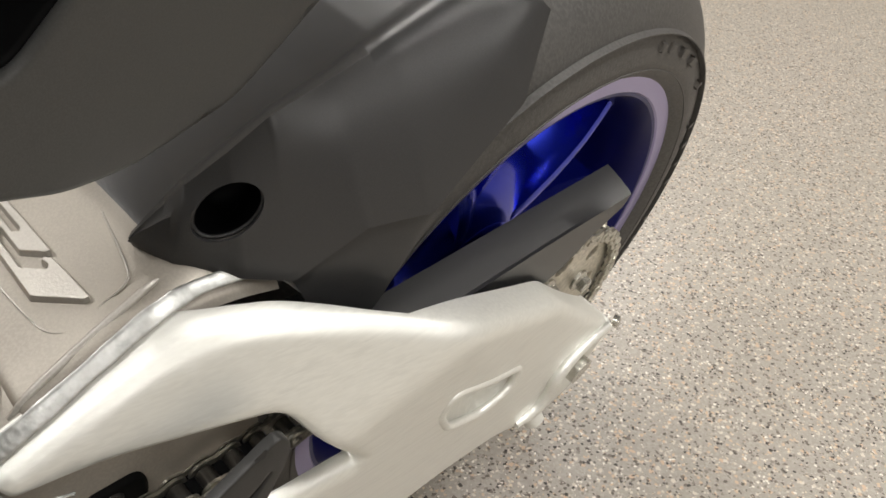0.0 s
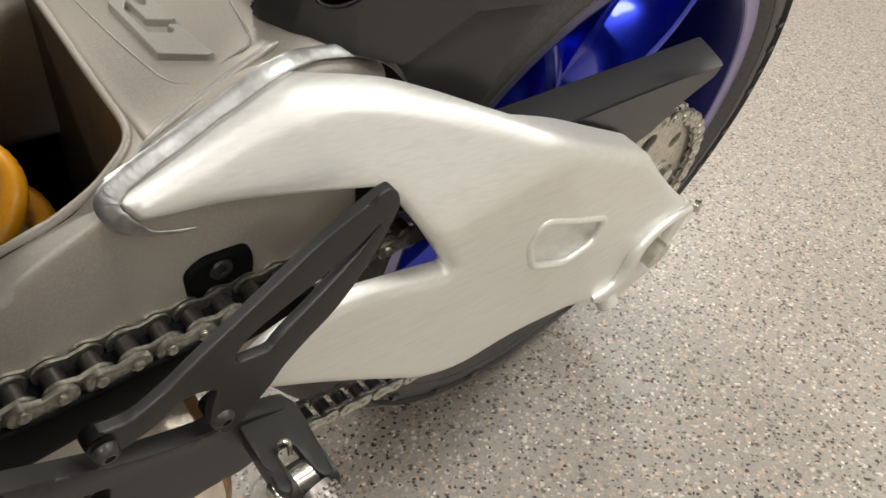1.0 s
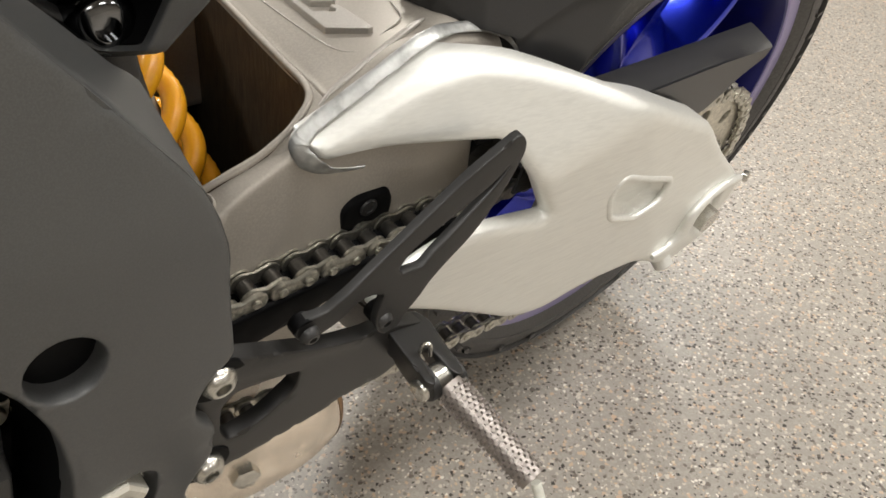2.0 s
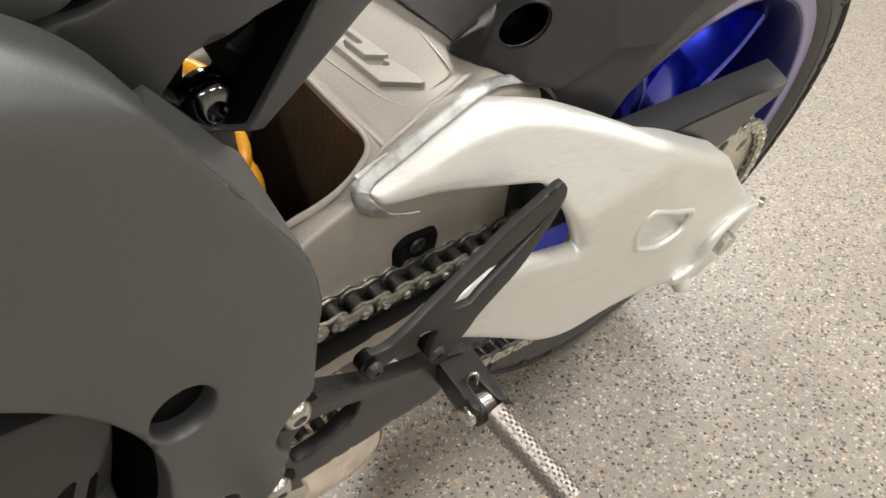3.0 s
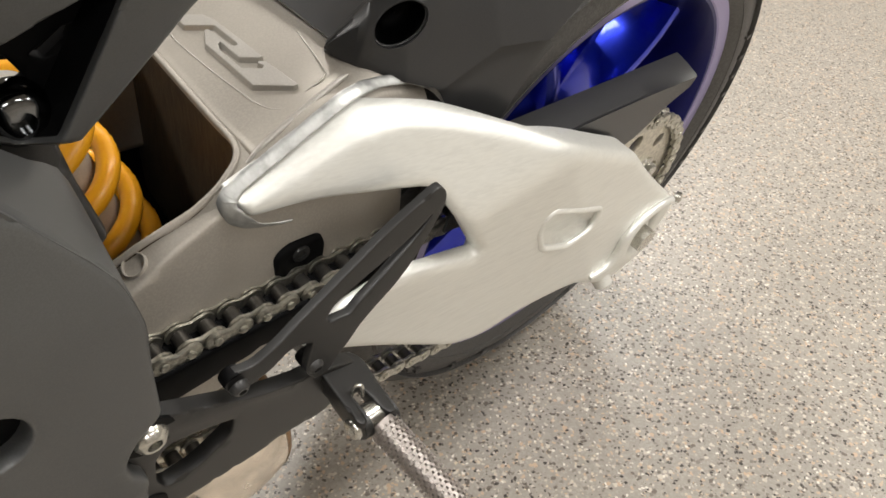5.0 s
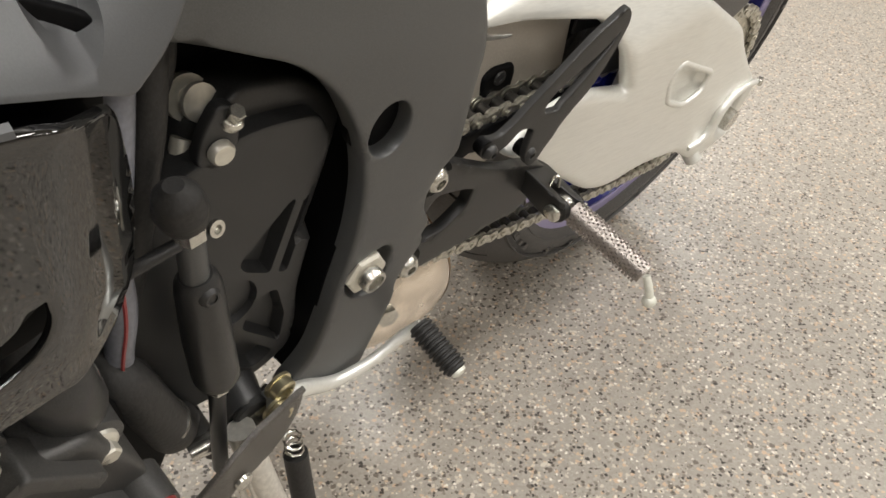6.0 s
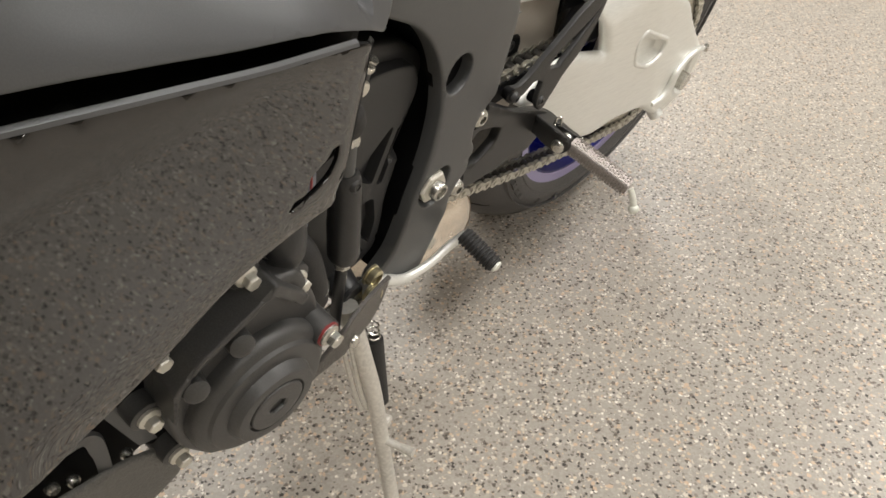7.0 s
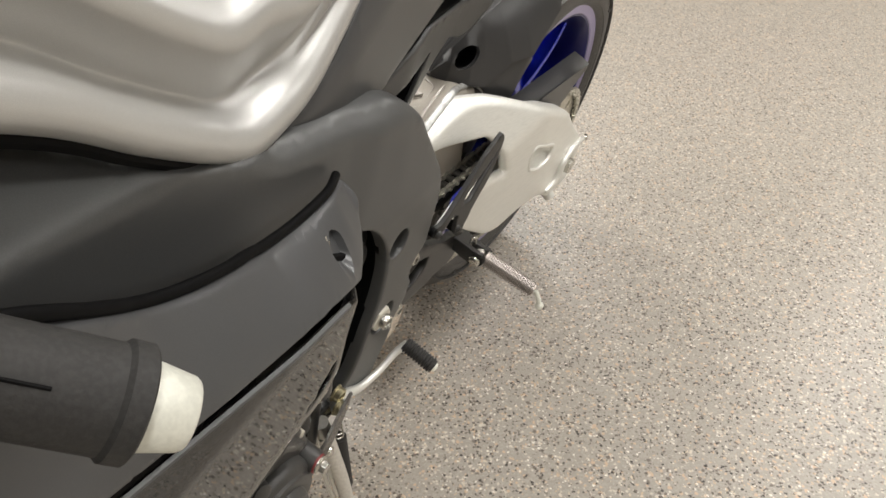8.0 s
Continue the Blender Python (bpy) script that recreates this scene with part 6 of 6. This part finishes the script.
    # black tube along the top edge draws the shadowed gap to the frame
    brow_gap = [(x - 0.006, y, z + 0.0025) for x, y, z in zip(brow_x[1:], brow[1:], brow_z[1:])]
    part("edge_gap_shade", tube(brow_gap, 0.0032, 10, 6), M_DEEP, ub, "black line in place of the shaded gap")
    # black sheet added between panels and frame, standing in for the shade there
    part("panel_gap_shade", sheet([(-1.30, 0.86), (-0.90, 0.75), (-0.78, 0.700), (-0.676, 0.668), (-0.696, 0.60), (-0.735, 0.56), (-0.770, 0.47), (-0.775, 0.330), (-0.95, 0.290), (-1.30, 0.30)], lambda y, z: 0.180 - 0.25 * np.maximum(0, z - 0.60), 0.006, 0.004, 0.02, corner=0.02), M_DEEP, fa)
    # lower belly panel and the clutter above it
    part("belly_panel", sheet([(-0.776, 0.312), (-0.778, 0.345, 0.012), (-0.790, 0.359, 0.01), (-0.812, 0.371, 0.02), (-0.86, 0.378), (-1.10, 0.42), (-1.10, 0.30), (-0.85, 0.27)], 0.205, 0.003, 0.003, 0.012), M_GLOSSTEX, fa, "dark grained belly panel")
    part("strap", loft([[(0.197, -0.8361 - 0.006, 0.4203 - 0.010), (0.200, -0.8361, 0.4203)], [(0.197, -0.8310, 0.4090), (0.200, -0.8285, 0.4212)], [(0.197, -0.8285, 0.3950), (0.200, -0.8215, 0.4110)], [(0.197, -0.8270, 0.3850), (0.200, -0.8195, 0.3914)], [(0.197, -0.8265, 0.3680), (0.200, -0.8190, 0.3680)]], 3, 5, 0.003), M_FRAME, fa, angle=50)
    for y, z in ((-0.8519, 0.3760), (-0.8405, 0.3700), (-0.8070, 0.3600), (-0.8600, 0.4000)):
        socket_bolt((0.193, y, z), (1, 0, 0.2), 0.0042, 0.005, fa, M_STEEL)
    part("stay", loft([[(0.196, -0.822, 0.435), (0.196, -0.806, 0.425)], [(0.198, -0.812, 0.405), (0.198, -0.798, 0.400)], [(0.200, -0.802, 0.376), (0.200, -0.790, 0.372)]], 3, 4, 0.003), M_FRAME, fa)


def tank():
    tk = thing_part("fuel_tank", bike, "satin silver fuel tank with knee recess")
    rows = []
    for y, w, z0, k in ((-1.10, 0.185, 0.930, 1.0), (-0.95, 0.180, 0.866, 1.0), (-0.837, 0.168, 0.803, 1.0), (-0.780, 0.164, 0.760, 1.0), (-0.735, 0.160, 0.728, 1.0), (-0.700, 0.156, 0.708, 0.95), (-0.665, 0.150, 0.709, 0.9), (-0.635, 0.146, 0.722, 0.8), (-0.605, 0.141, 0.750, 0.65), (-0.575, 0.135, 0.778, 0.5), (-0.52, 0.122, 0.83, 0.35)):
        q = max(0.25, min(1.0, 1.0 - (y + 0.665) * 8.0))
        rows.append([(w - 0.012, y, z0 - 0.006), (w - 0.001, y, z0 - 0.001), (w + 0.001, y, z0 + 0.007), (w - 0.0005, y, z0 + 0.012), (w - 0.005, y, z0 + 0.0165), (w - 0.012, y - 0.001, z0 + 0.0195), (w - 0.019 * q, y - 0.002, z0 + 0.0220), (w - 0.0245 * q, y - 0.003, z0 + 0.0265),
                     (w - 0.0240 * q, y - 0.004, z0 + 0.035), (w - 0.013 * q, y - 0.006, z0 + 0.056 * q + 0.004), (w - 0.009 * q, y - 0.008, z0 + 0.069 * q + 0.004), (w - 0.016 * q, y - 0.010, z0 + 0.081 * q + 0.003), (w * 0.66, y - 0.015, z0 + 0.104 * k), (w * 0.3, y - 0.02, z0 + 0.130 * k), (0, y - 0.02, z0 + 0.140 * k), (-w * 0.6, y - 0.02, z0 + 0.12 * k), (-w, y, z0)])
    part("tank_shell", loft(rows, 4, 6, 0.003), M_SILVER, tk, angle=70)
    # black line along the tank's lower edge, painted as the gap's shade
    part("tank_gap_line", tube([(r[0][0] + 0.004, r[0][1], r[0][2] - 0.004) for r in rows[1:]], 0.005, 8, 6), M_DEEP, tk)
    # black filler between tank and frame, standing in for the gap's shade
    part("gap_strip", sheet([(-1.10, 0.95), (-0.84, 0.81), (-0.78, 0.775), (-0.72, 0.745), (-0.66, 0.74), (-0.56, 0.79), (-0.54, 0.70), (-0.62, 0.66), (-0.80, 0.70), (-1.10, 0.82)], lambda y, z: 0.112 + 0 * y, 0.004, 0.003, 0.02), M_DEEP, tk)


def handlebar():
    hb = thing_part("handlebar", bike, "black rubber left handlebar grip with pale bar end")
    e = Vector((0.2850, -0.8676, 0.7690))
    way = Vector((-0.67, -0.63, 0.40)).normalized()
    gp = part("grip", turned([(0.0168, 0.0140), (0.0172, 0.0188), (0.0180, 0.0196), (0.0245, 0.0196), (0.0262, 0.0180), (0.060, 0.0174), (0.160, 0.0174)], 40, e, way), M_RUBBER, hb, "dark grey rubber grip", angle=30)
    side = way.cross(Vector((0, 0, 1))).normalized()
    for s in (-1, 1):
        off = (side * -0.6 + Vector((0, 0, 0.8))).normalized() * 0.0174 + side.cross(way) * 0.0018 * s
        part("grip_groove", tube([e + way * 0.040 + off, e + way * 0.16 + off * 1.01], 0.0008, 6, 2), M_DEEP, gp)
    part("bar_end", turned([(0, 0.0092), (0.0008, 0.0118), (0.002, 0.0126), (0.0165, 0.0151), (0.0172, 0.0150)], 40, e, way), M_WHITECAP, hb, "pale metal bar-end weight")
    part("bar_tube", turned([(0.16, 0.011), (0.30, 0.011)], 24, e, way), M_BLACK, hb)


def exhaust():
    ex = thing_part("exhaust", bike, "heat-tinted exhaust chamber under the engine")
    def ring(y, w, zc, h):
        loop = []
        for i in range(24):
            c, q = math.cos(2 * math.pi * i / 24), math.sin(2 * math.pi * i / 24)
            loop.append((math.copysign(w * abs(c) ** 0.72, c), y, zc + math.copysign(h * abs(q) ** 0.8, q)))
        return loop
    part("muffler_shell", loft([ring(-0.520, 0.090, 0.262, 0.040), ring(-0.490, 0.122, 0.250, 0.064), ring(-0.440, 0.136, 0.244, 0.074), ring(-0.400, 0.138, 0.240, 0.072), ring(-0.374, 0.136, 0.238, 0.068), ring(-0.352, 0.130, 0.236, 0.061)], 3, 4, 0.0, closed_cols=True), M_COPPER, ex, angle=60)
    part("end_cap", loft([ring(-0.352, 0.1305, 0.236, 0.0615), ring(-0.345, 0.124, 0.235, 0.056), ring(-0.339, 0.106, 0.234, 0.044), ring(-0.337, 0.060, 0.234, 0.022), ring(-0.337, 0.002, 0.234, 0.001)], 3, 4, 0.0, closed_cols=True), M_HEAT, ex, "brown heat-tinted end cap", angle=60)
    part("clamp_bolt", turned([(0, 0.010), (0.012, 0.010), (0.014, 0.007)], 6, (0.128, -0.435, 0.262), (1, -0.2, 0.1)), M_STEEL, ex)
    part("link_arm", tube([(0.02, -0.46, 0.30), (0.02, -0.40, 0.31), (0.02, -0.34, 0.36)], 0.012, 12, 4), M_ENGINE, ex)
    part("brake_hose", tube([(0.08, -0.52, 0.36), (0.100, -0.470, 0.395), (0.105, -0.462, 0.430), (0.09, -0.470, 0.47)], 0.0032, 10, 6), M_RED, ex, "red hose")


for build in (shock, hugger, engine, linkage, side_stand, fairing, tank, handlebar, exhaust):
    build()
